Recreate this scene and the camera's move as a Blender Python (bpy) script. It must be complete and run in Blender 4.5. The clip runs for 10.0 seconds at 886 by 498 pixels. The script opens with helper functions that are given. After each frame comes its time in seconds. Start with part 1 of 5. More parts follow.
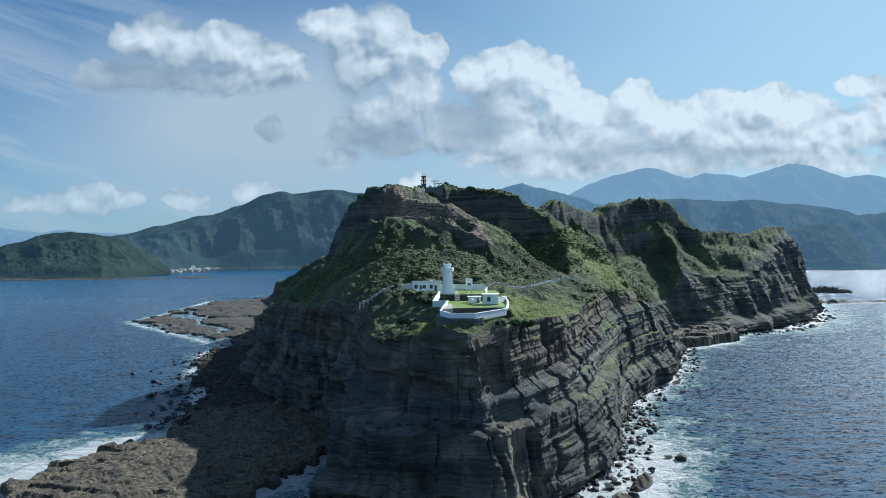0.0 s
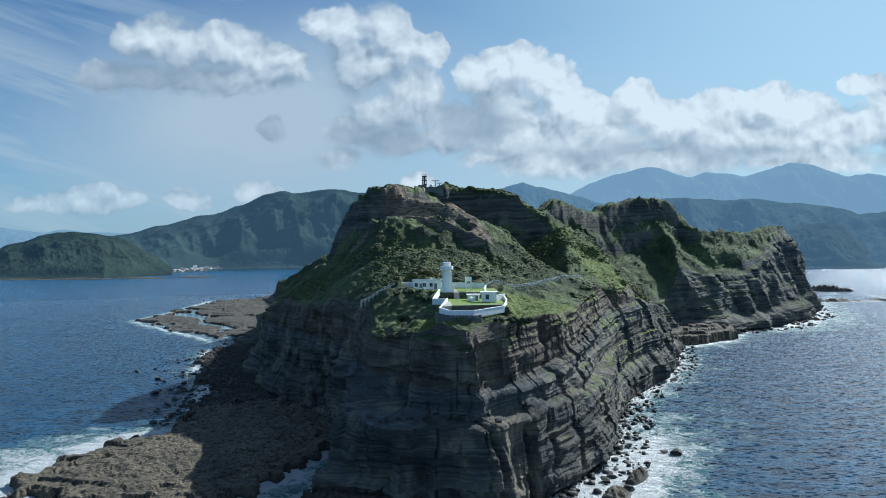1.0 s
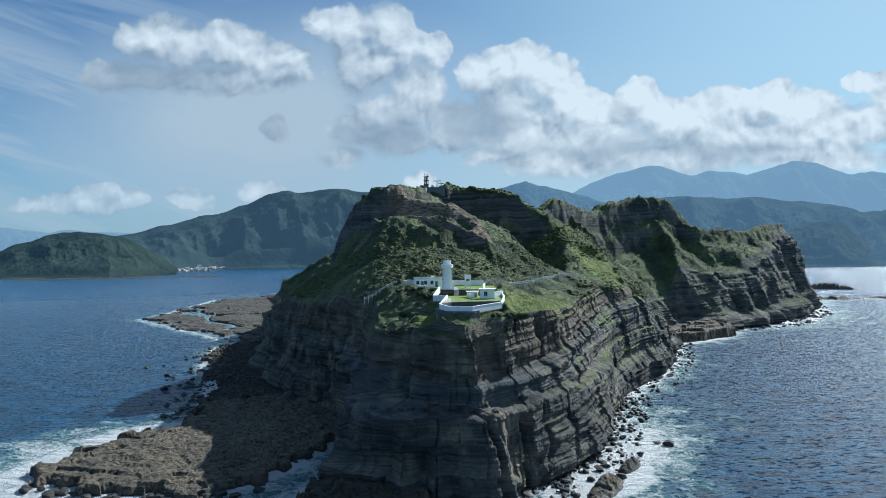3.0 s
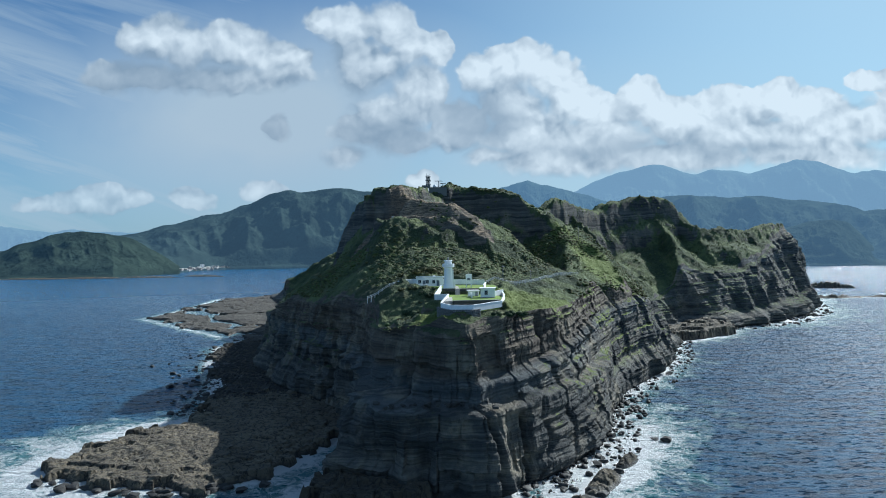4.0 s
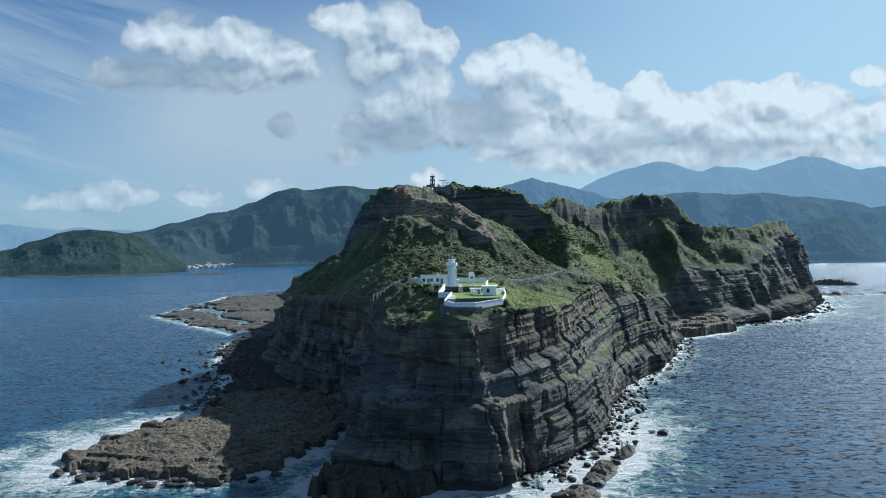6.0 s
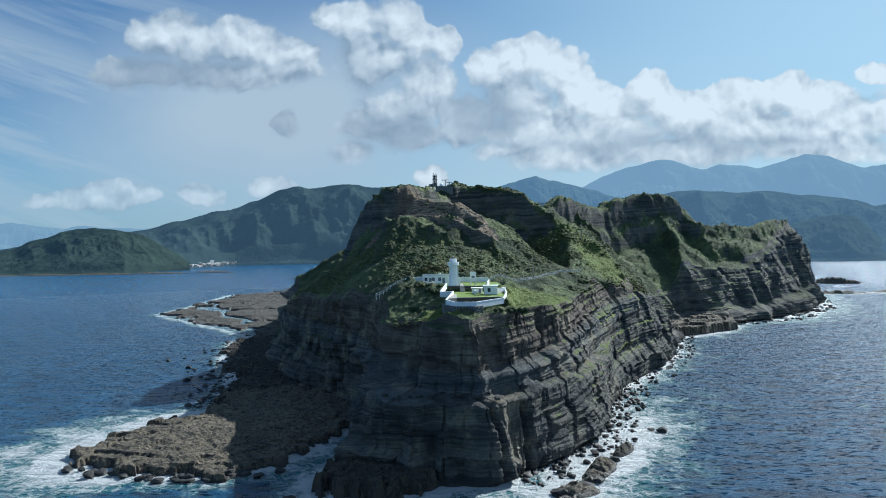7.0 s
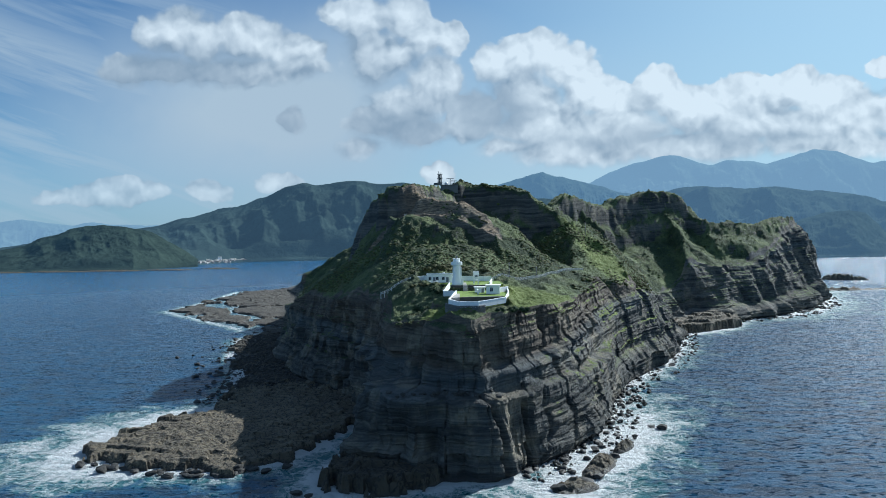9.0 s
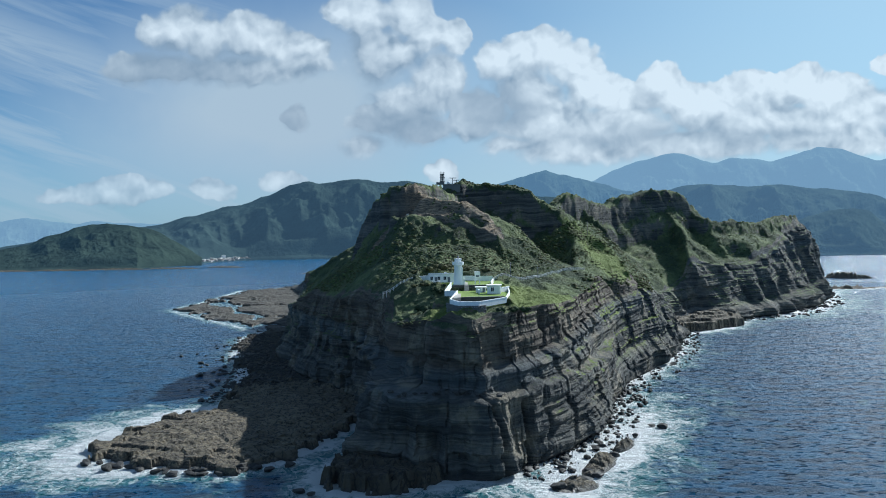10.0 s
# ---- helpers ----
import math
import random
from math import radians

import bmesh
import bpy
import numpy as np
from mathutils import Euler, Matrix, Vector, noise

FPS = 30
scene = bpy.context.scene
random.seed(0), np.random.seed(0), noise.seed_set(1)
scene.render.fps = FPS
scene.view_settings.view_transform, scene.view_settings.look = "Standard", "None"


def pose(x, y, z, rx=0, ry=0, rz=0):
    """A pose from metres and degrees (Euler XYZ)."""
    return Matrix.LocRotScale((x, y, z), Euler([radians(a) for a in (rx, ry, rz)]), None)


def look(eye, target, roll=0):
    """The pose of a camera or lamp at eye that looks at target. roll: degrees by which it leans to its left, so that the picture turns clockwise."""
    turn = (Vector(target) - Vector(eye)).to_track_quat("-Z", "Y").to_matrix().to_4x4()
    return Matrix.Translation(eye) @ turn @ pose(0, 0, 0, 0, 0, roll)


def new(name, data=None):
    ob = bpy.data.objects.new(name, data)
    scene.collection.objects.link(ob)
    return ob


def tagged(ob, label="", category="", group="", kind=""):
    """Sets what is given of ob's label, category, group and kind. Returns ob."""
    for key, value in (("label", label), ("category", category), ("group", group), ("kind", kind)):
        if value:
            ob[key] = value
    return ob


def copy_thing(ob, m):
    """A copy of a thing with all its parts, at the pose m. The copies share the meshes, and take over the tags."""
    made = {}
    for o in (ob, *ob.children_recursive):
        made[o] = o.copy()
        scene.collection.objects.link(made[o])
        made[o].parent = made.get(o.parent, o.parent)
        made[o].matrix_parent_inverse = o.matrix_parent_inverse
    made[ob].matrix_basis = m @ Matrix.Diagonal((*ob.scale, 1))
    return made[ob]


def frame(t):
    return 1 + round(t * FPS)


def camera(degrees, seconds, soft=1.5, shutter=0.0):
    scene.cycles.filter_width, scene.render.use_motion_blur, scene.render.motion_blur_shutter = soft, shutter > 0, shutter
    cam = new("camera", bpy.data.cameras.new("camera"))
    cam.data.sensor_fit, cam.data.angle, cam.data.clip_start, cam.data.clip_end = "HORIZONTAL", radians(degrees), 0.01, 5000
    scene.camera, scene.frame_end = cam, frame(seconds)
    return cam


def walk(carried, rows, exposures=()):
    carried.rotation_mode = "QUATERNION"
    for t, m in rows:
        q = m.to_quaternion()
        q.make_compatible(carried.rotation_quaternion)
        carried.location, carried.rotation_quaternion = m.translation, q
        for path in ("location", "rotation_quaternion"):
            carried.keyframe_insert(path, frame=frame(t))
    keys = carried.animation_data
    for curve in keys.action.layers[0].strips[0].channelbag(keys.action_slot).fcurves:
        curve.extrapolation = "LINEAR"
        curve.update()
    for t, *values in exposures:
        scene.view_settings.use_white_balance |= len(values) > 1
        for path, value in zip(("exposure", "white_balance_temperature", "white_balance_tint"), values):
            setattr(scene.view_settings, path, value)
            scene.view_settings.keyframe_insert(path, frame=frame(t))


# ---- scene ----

# ---------- camera and its way ----------
cam = camera(67.2, 10.0, 1.0)
PATH = [
    (0, look((-3.54, -229.01, 67.42), (-2.54, -129.02, 67.73), -0.30)),
    (0.5, look((-3.26, -231.13, 67.32), (-2.36, -131.14, 67.58), -0.33)),
    (1, look((-2.98, -233.24, 67.22), (-2.19, -133.24, 67.44), -0.36)),
    (1.5, look((-2.71, -235.33, 67.15), (-2.03, -135.34, 67.34), -0.40)),
    (2, look((-2.45, -237.42, 67.11), (-1.88, -137.42, 67.26), -0.43)),
    (2.5, look((-2.22, -239.52, 67.09), (-1.77, -139.53, 67.21), -0.46)),
    (4, look((-1.73, -245.99, 67.32), (-1.76, -145.99, 67.28), -0.57)),
    (4.5, look((-1.59, -248.05, 67.48), (-1.80, -148.05, 67.35), -0.59)),
    (5, look((-1.46, -250.06, 67.66), (-1.86, -150.06, 67.43), -0.61)),
    (5.5, look((-1.31, -252.00, 67.86), (-1.91, -152.00, 67.53), -0.63)),
    (7, look((-0.71, -256.80, 68.70), (-1.94, -156.81, 67.98), -0.66)),
    (7.5, look((-0.41, -257.97, 69.05), (-1.89, -157.98, 68.19), -0.68)),
    (8, look((-0.08, -259.03, 69.41), (-1.81, -159.05, 68.40), -0.70)),
    (8.5, look((0.27, -260.01, 69.78), (-1.73, -160.03, 68.62), -0.71)),
    (9, look((0.63, -260.91, 70.17), (-1.63, -160.95, 68.86), -0.73)),
    (9.5, look((1.02, -261.78, 70.56), (-1.50, -161.82, 69.11), -0.75)),
    (10, look((1.42, -262.62, 70.95), (-1.36, -162.67, 69.36), -0.77)),
]
walk(cam, PATH, [(0, 0.05, 5950, 4), (10, 0.05, 5950, 4)])

# ---------- node helpers ----------
class Nodes:
    """Short names for building a node tree."""

    def __init__(self, tree):
        self.tree = tree

    def add(self, kind, **props):
        n = self.tree.nodes.new(kind)
        for k, v in props.items():
            setattr(n, k, v)
        return n

    def put(self, socket, value):
        if value is None:
            return
        if hasattr(value, "links"):
            self.tree.links.new(value, socket)
        elif isinstance(value, (tuple, list)) and len(value) == 3 and socket.type == "RGBA":
            socket.default_value = (*value, 1)
        else:
            socket.default_value = value

    def math(self, op, a, b=None, c=None, clamp=False):
        n = self.add("ShaderNodeMath", operation=op, use_clamp=clamp)
        for s, v in zip(n.inputs, (a, b, c)):
            self.put(s, v)
        return n.outputs[0]

    def vec(self, op, a, b=None, scale=None):
        n = self.add("ShaderNodeVectorMath", operation=op)
        self.put(n.inputs[0], a)
        if b is not None:
            self.put(n.inputs[1], b)
        if scale is not None:
            self.put(n.inputs[3], scale)
        return n.outputs["Value"] if op in ("DOT_PRODUCT", "LENGTH", "DISTANCE") else n.outputs[0]

    def noise(self, v, scale, detail=4.0, rough=0.55, warp=0.0, out=0):
        n = self.add("ShaderNodeTexNoise")
        self.put(n.inputs["Vector"], v)
        n.inputs["Scale"].default_value, n.inputs["Detail"].default_value = scale, detail
        n.inputs["Roughness"].default_value, n.inputs["Distortion"].default_value = rough, warp
        return n.outputs[out]

    def cells(self, v, scale, feature="F1", out=0):
        n = self.add("ShaderNodeTexVoronoi", feature=feature)
        self.put(n.inputs["Vector"], v)
        n.inputs["Scale"].default_value = scale
        return n.outputs[out]

    def fit(self, x, a, b, c=0.0, d=1.0, smooth=True):
        n = self.add("ShaderNodeMapRange", interpolation_type="SMOOTHSTEP" if smooth else "LINEAR")
        for s, v in zip(n.inputs, (x, a, b, c, d)):
            self.put(s, v)
        return n.outputs[0]

    def mix(self, f, a, b, blend="MIX"):
        n = self.add("ShaderNodeMix", data_type="RGBA", blend_type=blend)
        self.put(n.inputs[0], f)
        self.put(n.inputs[6], a)
        self.put(n.inputs[7], b)
        return n.outputs[2]

    def split(self, v):
        n = self.add("ShaderNodeSeparateXYZ")
        self.put(n.inputs[0], v)
        return n.outputs

    def join(self, x, y, z):
        n = self.add("ShaderNodeCombineXYZ")
        for s, v in zip(n.inputs, (x, y, z)):
            self.put(s, v)
        return n.outputs[0]

    def bump(self, h, strength=0.5, distance=0.1, normal=None):
        n = self.add("ShaderNodeBump")
        self.put(n.inputs["Height"], h)
        n.inputs["Strength"].default_value, n.inputs["Distance"].default_value = strength, distance
        self.put(n.inputs["Normal"], normal)
        return n.outputs[0]


def material(name):
    m = bpy.data.materials.new(name)
    m.use_nodes = True
    g = Nodes(m.node_tree)
    b = m.node_tree.nodes["Principled BSDF"]
    return m, g, b


# ---------- world: sky with cumulus, cirrus and haze; one sun ----------
SUN_EL, SUN_AZ = radians(36), radians(46)   # azimuth clockwise from +y
world = bpy.data.worlds.new("sky")
scene.world = world
world.use_nodes = True
g = Nodes(world.node_tree)
wt = world.node_tree
sky = g.add("ShaderNodeTexSky", sky_type="NISHITA", sun_disc=False, sun_elevation=SUN_EL, sun_rotation=SUN_AZ)
sky.air_density, sky.dust_density, sky.ozone_density, sky.altitude = 1.0, 0.4, 3.0, 60
way = g.add("ShaderNodeTexCoord").outputs["Generated"]
dx, dy, dz = g.split(way)
ahead = g.math("MAXIMUM", dy, 0.12)
pu, pv = g.math("DIVIDE", dx, ahead), g.math("DIVIDE", dz, ahead)
plane = g.join(pu, pv, 0.0)
warp = g.vec("SCALE", g.vec("SUBTRACT", g.noise(plane, 9.0, 4, 0.6, out=1), (0.5, 0.5, 0.5)), scale=0.05)
bent = g.vec("ADD", plane, warp)


def heap(p, cx, cy, rx, ry, power=1.0):
    """One heap of cloud, 1 in its middle and 0 at its rim."""
    d = g.vec("MULTIPLY", g.vec("SUBTRACT", p, (cx, cy, 0)), (1 / rx, 1 / ry, 0))
    r = g.vec("LENGTH", d)
    return g.math("MULTIPLY", g.math("SUBTRACT", 1.0, r, clamp=True), power)


HEAPS = [  # middle and half size, as tangents right of ahead and above level
    (-0.458, 0.319, 0.037, 0.037), (-0.420, 0.319, 0.069, 0.051), (-0.386, 0.299, 0.055, 0.050), (-0.327, 0.308, 0.055, 0.046), (-0.297, 0.303, 0.069, 0.049), (-0.246, 0.293, 0.069, 0.037),
    (-0.212, 0.291, 0.037, 0.029), (-0.492, 0.265, 0.073, 0.037), (-0.424, 0.261, 0.132, 0.037), (-0.322, 0.263, 0.166, 0.033), (-0.246, 0.265, 0.077, 0.031), (-0.174, 0.347, 0.042, 0.029),
    (-0.136, 0.333, 0.063, 0.049), (-0.077, 0.331, 0.053, 0.057), (-0.047, 0.299, 0.044, 0.055), (-0.011, 0.299, 0.040, 0.046), (-0.102, 0.282, 0.099, 0.066), (-0.039, 0.231, 0.067, 0.076),
    (-0.077, 0.197, 0.086, 0.057), (-0.119, 0.172, 0.073, 0.044), (-0.068, 0.164, 0.099, 0.042), (-0.144, 0.138, 0.049, 0.024), (-0.242, 0.181, 0.029, 0.039), (0.059, 0.261, 0.049, 0.046),
    (0.093, 0.269, 0.053, 0.053), (0.134, 0.280, 0.058, 0.051), (0.165, 0.257, 0.063, 0.057), (0.190, 0.223, 0.058, 0.049), (0.220, 0.214, 0.049, 0.037), (0.101, 0.214, 0.093, 0.061),
    (0.038, 0.189, 0.073, 0.049), (0.017, 0.172, 0.067, 0.039), (0.127, 0.172, 0.144, 0.066), (0.254, 0.197, 0.073, 0.039), (0.298, 0.225, 0.042, 0.039), (0.313, 0.197, 0.073, 0.044),
    (0.237, 0.164, 0.166, 0.055), (0.356, 0.181, 0.122, 0.051), (0.402, 0.202, 0.055, 0.037), (0.440, 0.210, 0.088, 0.044), (0.500, 0.223, 0.055, 0.046), (0.504, 0.236, 0.032, 0.029),
    (0.550, 0.206, 0.088, 0.046), (0.593, 0.189, 0.067, 0.044), (0.440, 0.168, 0.176, 0.057), (0.559, 0.164, 0.166, 0.055), (0.652, 0.181, 0.073, 0.044), (0.695, 0.193, 0.088, 0.066),
    (0.356, 0.134, 0.220, 0.037), (0.169, 0.130, 0.176, 0.033), (0.550, 0.138, 0.199, 0.037), (0.648, 0.251, 0.051, 0.020), (-0.534, 0.075, 0.099, 0.025), (-0.509, 0.087, 0.055, 0.024),
    (-0.462, 0.083, 0.040, 0.022), (-0.611, 0.073, 0.055, 0.015), (-0.378, 0.081, 0.049, 0.024), (-0.272, 0.090, 0.049, 0.017), (-0.030, 0.098, 0.037, 0.022), (0.076, 0.138, 0.067, 0.025),
]


def cover(p):
    total = None
    for cx, cy, rx, ry in HEAPS:
        h = heap(p, cx, cy, rx, ry)
        total = h if total is None else g.math("SMOOTH_MAX", total, h, 0.12)
    return total


def billows(p):
    """Rounded heads of three sizes, on soft unevenness."""
    d = g.math("MULTIPLY", g.math("SUBTRACT", g.noise(p, 14.0, 6, 0.5), 0.5), 0.55)
    for size, amount in ((24.0, 0.34), (50.0, 0.20), (110.0, 0.09)):
        d = g.math("ADD", d, g.math("MULTIPLY", g.math("SUBTRACT", 0.40, g.cells(p, size, "SMOOTH_F1")), amount))
    return d


def moved(x, y):
    return g.vec("ADD", bent, (x, y, 0))


mass, mass_up = cover(bent), cover(moved(0.018, 0.034))
puffs, puffs_near = billows(bent), billows(moved(0.006, 0.010))
here = g.math("ADD", mass, g.math("MULTIPLY", puffs, g.fit(mass, 0.0, 0.3)))
facing = g.math("SUBTRACT", mass, mass_up)            # above 0 on the sunlit upper sides, below 0 at the bases
grey = g.math("MAXIMUM", g.math("MAXIMUM", heap(bent, -0.45, 0.258, 0.20, 0.05, 1.7), heap(bent, -0.085, 0.165, 0.11, 0.05, 1.7)), g.math("MAXIMUM", heap(bent, -0.25, 0.18, 0.04, 0.04, 1.8), heap(bent, 0.05, 0.195, 0.09, 0.06, 1.5)), clamp=True)
grey = g.math("MAXIMUM", grey, heap(bent, 0.30, 0.145, 0.30, 0.03, 0.8))
soft = g.math("ADD", g.fit(facing, -0.10, 0.15, 0.42, 0.10), g.fit(pu, 0.02, -0.1, 0.0, 0.12))
solid = g.fit(here, 0.13, g.math("ADD", 0.13, soft))
front = g.fit(dy, 0.15, 0.4)
solid = g.math("MULTIPLY", solid, g.math("MULTIPLY", front, g.fit(g.math("ADD", pv, g.math("MULTIPLY", pu, 0.1)), 0.03, 0.12, 0.6, 1.0)))
lit = g.math("ADD", 0.27, g.math("MULTIPLY", facing, 0.78))
lit = g.math("ADD", lit, g.math("MULTIPLY", g.math("SUBTRACT", puffs, puffs_near), 2.4))
lit = g.math("ADD", lit, g.math("MULTIPLY", g.math("SUBTRACT", g.noise(bent, 16.0, 6, 0.6), 0.5), 0.7))
lit = g.math("ADD", lit, g.math("MULTIPLY", g.fit(pu, -0.25, 0.2), 0.36))
lit = g.math("MULTIPLY", lit, g.math("SUBTRACT", 1.0, g.math("MULTIPLY", grey, 0.72)), clamp=True)
# thin white veil in the middle and streaks of cirrus on one side
streak = g.vec("MULTIPLY", g.vec("ADD", plane, g.join(0.0, g.math("MULTIPLY", pu, 0.33), 0.0)), (1.3, 13.0, 1))
cirrus = g.fit(g.noise(streak, 1.4, 6, 0.6, 0.5), 0.44, 0.66)
cirrus = g.math("MULTIPLY", cirrus, g.fit(pu, 0.05, -0.2))
veil = g.math("MAXIMUM", heap(plane, 0.22, 0.13, 0.60, 0.20, 1.5), heap(plane, -0.26, 0.20, 0.46, 0.20, 2.2))
veil = g.math("MULTIPLY", veil, g.fit(g.noise(plane, 4.0, 4), 0.2, 0.6, 0.5, 1.0))
slant = g.math("SUBTRACT", g.math("ADD", pv, g.math("MULTIPLY", pu, 0.36)), 0.065)
wisp = g.noise(streak, 3.2, 6, 0.6, 0.5)
band = g.math("MULTIPLY", g.fit(g.math("ABSOLUTE", g.math("ADD", slant, g.math("MULTIPLY", g.math("SUBTRACT", wisp, 0.5), 0.10))), 0.075, 0.0), g.fit(wisp, 0.25, 0.6, 0.35, 1.0))
thin = g.math("MULTIPLY", g.fit(g.math("ABSOLUTE", g.math("ADD", slant, g.math("ADD", 0.135, g.math("MULTIPLY", g.math("SUBTRACT", wisp, 0.5), 0.08)))), 0.03, 0.0), 0.8)
band = g.math("MULTIPLY", g.math("MAXIMUM", band, thin), g.fit(pu, 0.05, -0.2))
cirrus = g.math("MAXIMUM", g.math("MULTIPLY", cirrus, 0.6), band)
low = g.fit(dz, 0.14, -0.06)
white = g.math("MULTIPLY", g.math("MAXIMUM", g.math("MAXIMUM", g.math("MULTIPLY", cirrus, 0.7), g.math("MULTIPLY", veil, 0.62)), g.math("MULTIPLY", low, 0.15)), front, clamp=True)
scaled = g.vec("SCALE", sky.outputs[0], scale=0.085)
base = g.mix(g.math("MULTIPLY", g.fit(dz, 0.20, 0.0), 0.55), scaled, (0.27, 0.41, 0.58))
base = g.mix(g.fit(pu, -0.7, 0.5), g.vec("MULTIPLY", base, (0.80, 0.97, 1.08)), g.vec("MULTIPLY", base, (1.0, 1.04, 0.98)))
base = g.mix(white, base, (0.42, 0.51, 0.605))
body = g.mix(lit, (0.25, 0.33, 0.43), (0.74, 0.80, 0.86))
glow = g.math("MULTIPLY", g.math("MULTIPLY", g.fit(pu, -0.25, 0.6), front), 0.6)
base = g.mix(glow, base, (0.44, 0.66, 0.82))
final = g.mix(g.math("MULTIPLY", solid, 0.93), base, body)
# broken blue cloud added over the unseen sky, to fill the shade
sky_fill = g.math("MULTIPLY", g.fit(g.noise(g.join(dx, dy, dz), 2.2, 5, 0.6), 0.40, 0.62), g.math("MULTIPLY", g.math("SUBTRACT", 1.0, front), g.fit(dz, -0.02, 0.1)))
final = g.mix(g.math("MULTIPLY", sky_fill, 0.42), final, (0.36, 0.56, 0.86))
g.put(wt.nodes["Background"].inputs[0], final)
wt.nodes["Background"].inputs[1].default_value = 1.0
world.cycles.sampling_method = "MANUAL"
world.cycles.sample_map_resolution = 512

sun = new("sun", bpy.data.lights.new("sun", "SUN"))
sun.data.energy, sun.data.angle, sun.data.color = 6.4, radians(0.53), (1.0, 0.985, 0.955)
SUN_WAY = Vector((math.sin(SUN_AZ) * math.cos(SUN_EL), math.cos(SUN_AZ) * math.cos(SUN_EL), math.sin(SUN_EL)))
sun.matrix_world = look(SUN_WAY * 500, (0, 0, 0))

# ---------- numbers: noise on arrays ----------
def lattice(ix, iy, iz, seed):
    h = (ix.astype(np.int64) * 374761393 + iy.astype(np.int64) * 668265263 + iz.astype(np.int64) * 2147483647 + seed * 974634713) & 0xFFFFFFFF
    h = ((h ^ (h >> 13)) * 1274126177) & 0xFFFFFFFF
    h = ((h ^ (h >> 16)) * 2246822519) & 0xFFFFFFFF
    return ((h ^ (h >> 15)) & 0xFFFF).astype(np.float32) / 32767.5 - 1.0


def grain2(x, y, seed=0):
    ix, iy = np.floor(x), np.floor(y)
    fx, fy = x - ix, y - iy
    fx, fy = fx * fx * (3 - 2 * fx), fy * fy * (3 - 2 * fy)
    z = np.zeros_like(ix)
    a, b = lattice(ix, iy, z, seed), lattice(ix + 1, iy, z, seed)
    c, d = lattice(ix, iy + 1, z, seed), lattice(ix + 1, iy + 1, z, seed)
    return (a * (1 - fx) + b * fx) * (1 - fy) + (c * (1 - fx) + d * fx) * fy


def grain3(x, y, z, seed=0):
    iz = np.floor(z)
    fz = z - iz
    fz = fz * fz * (3 - 2 * fz)
    ix, iy = np.floor(x), np.floor(y)
    fx, fy = x - ix, y - iy
    fx, fy = fx * fx * (3 - 2 * fx), fy * fy * (3 - 2 * fy)
    out = 0
    for dz_, wz in ((0, 1 - fz), (1, fz)):
        a, b = lattice(ix, iy, iz + dz_, seed), lattice(ix + 1, iy, iz + dz_, seed)
        c, d = lattice(ix, iy + 1, iz + dz_, seed), lattice(ix + 1, iy + 1, iz + dz_, seed)
        out = out + wz * ((a * (1 - fx) + b * fx) * (1 - fy) + (c * (1 - fx) + d * fx) * fy)
    return out


def fbm2(x, y, size, octaves=4, seed=0, rough=0.5):
    out, amp, total = 0, 1.0, 0
    for o in range(octaves):
        k = 2.0 ** o / size
        out = out + amp * grain2(x * k + 17.3 * o, y * k - 9.1 * o, seed + o)
        total += amp
        amp *= rough
    return out / total


def fbm3(x, y, z, size, octaves=3, seed=0, rough=0.5):
    out, amp, total = 0, 1.0, 0
    for o in range(octaves):
        k = 2.0 ** o / size
        out = out + amp * grain3(x * k + 17.3 * o, y * k - 9.1 * o, z * k + 3.7 * o, seed + o)
        total += amp
        amp *= rough
    return out / total


def ridged2(x, y, size, octaves=4, seed=0):
    out, amp, total = 0, 1.0, 0
    for o in range(octaves):
        k = 2.0 ** o / size
        out = out + amp * (1 - 2 * np.abs(grain2(x * k + 5.3 * o, y * k + 11.1 * o, seed + o)))
        total += amp
        amp *= 0.5
    return out / total


def step01(x, a, b):
    t = np.clip((x - a) / (b - a), 0, 1)
    return t * t * (3 - 2 * t)


def sheet(name, pts, mat, wrap=False, smooth=True):
    """A mesh from a grid of points (rows, columns, 3)."""
    n, m = pts.shape[:2]
    idx = np.arange(n * m).reshape(n, m)
    if wrap:
        idx = np.vstack([idx, idx[:1]])
    q = np.stack([idx[:-1, :-1], idx[1:, :-1], idx[1:, 1:], idx[:-1, 1:]], -1).reshape(-1, 4)
    me = bpy.data.meshes.new(name)
    me.vertices.add(n * m)
    me.vertices.foreach_set("co", np.ascontiguousarray(pts, np.float32).ravel())
    me.loops.add(q.size)
    me.loops.foreach_set("vertex_index", q.astype(np.int32).ravel())
    me.polygons.add(len(q))
    me.polygons.foreach_set("loop_start", np.arange(0, q.size, 4, dtype=np.int32))
    me.polygons.foreach_set("use_smooth", np.full(len(q), smooth))
    me.update()
    me.validate()
    me.materials.append(mat)
    return new(name, me)


def inside(x, y, poly):
    """Signed distance to a closed outline, positive inside."""
    poly = np.asarray(poly, float)
    best, odd = np.full(x.shape, 1e9), np.zeros(x.shape, bool)
    for (ax, ay), (bx, by) in zip(poly, np.roll(poly, -1, 0)):
        ex, ey = bx - ax, by - ay
        t = np.clip(((x - ax) * ex + (y - ay) * ey) / (ex * ex + ey * ey + 1e-9), 0, 1)
        best = np.minimum(best, np.hypot(x - ax - t * ex, y - ay - t * ey))
        cross = ((ay > y) != (by > y)) & (x < (bx - ax) * (y - ay) / (by - ay + 1e-12) + ax)
        odd ^= cross
    return np.where(odd, best, -best)


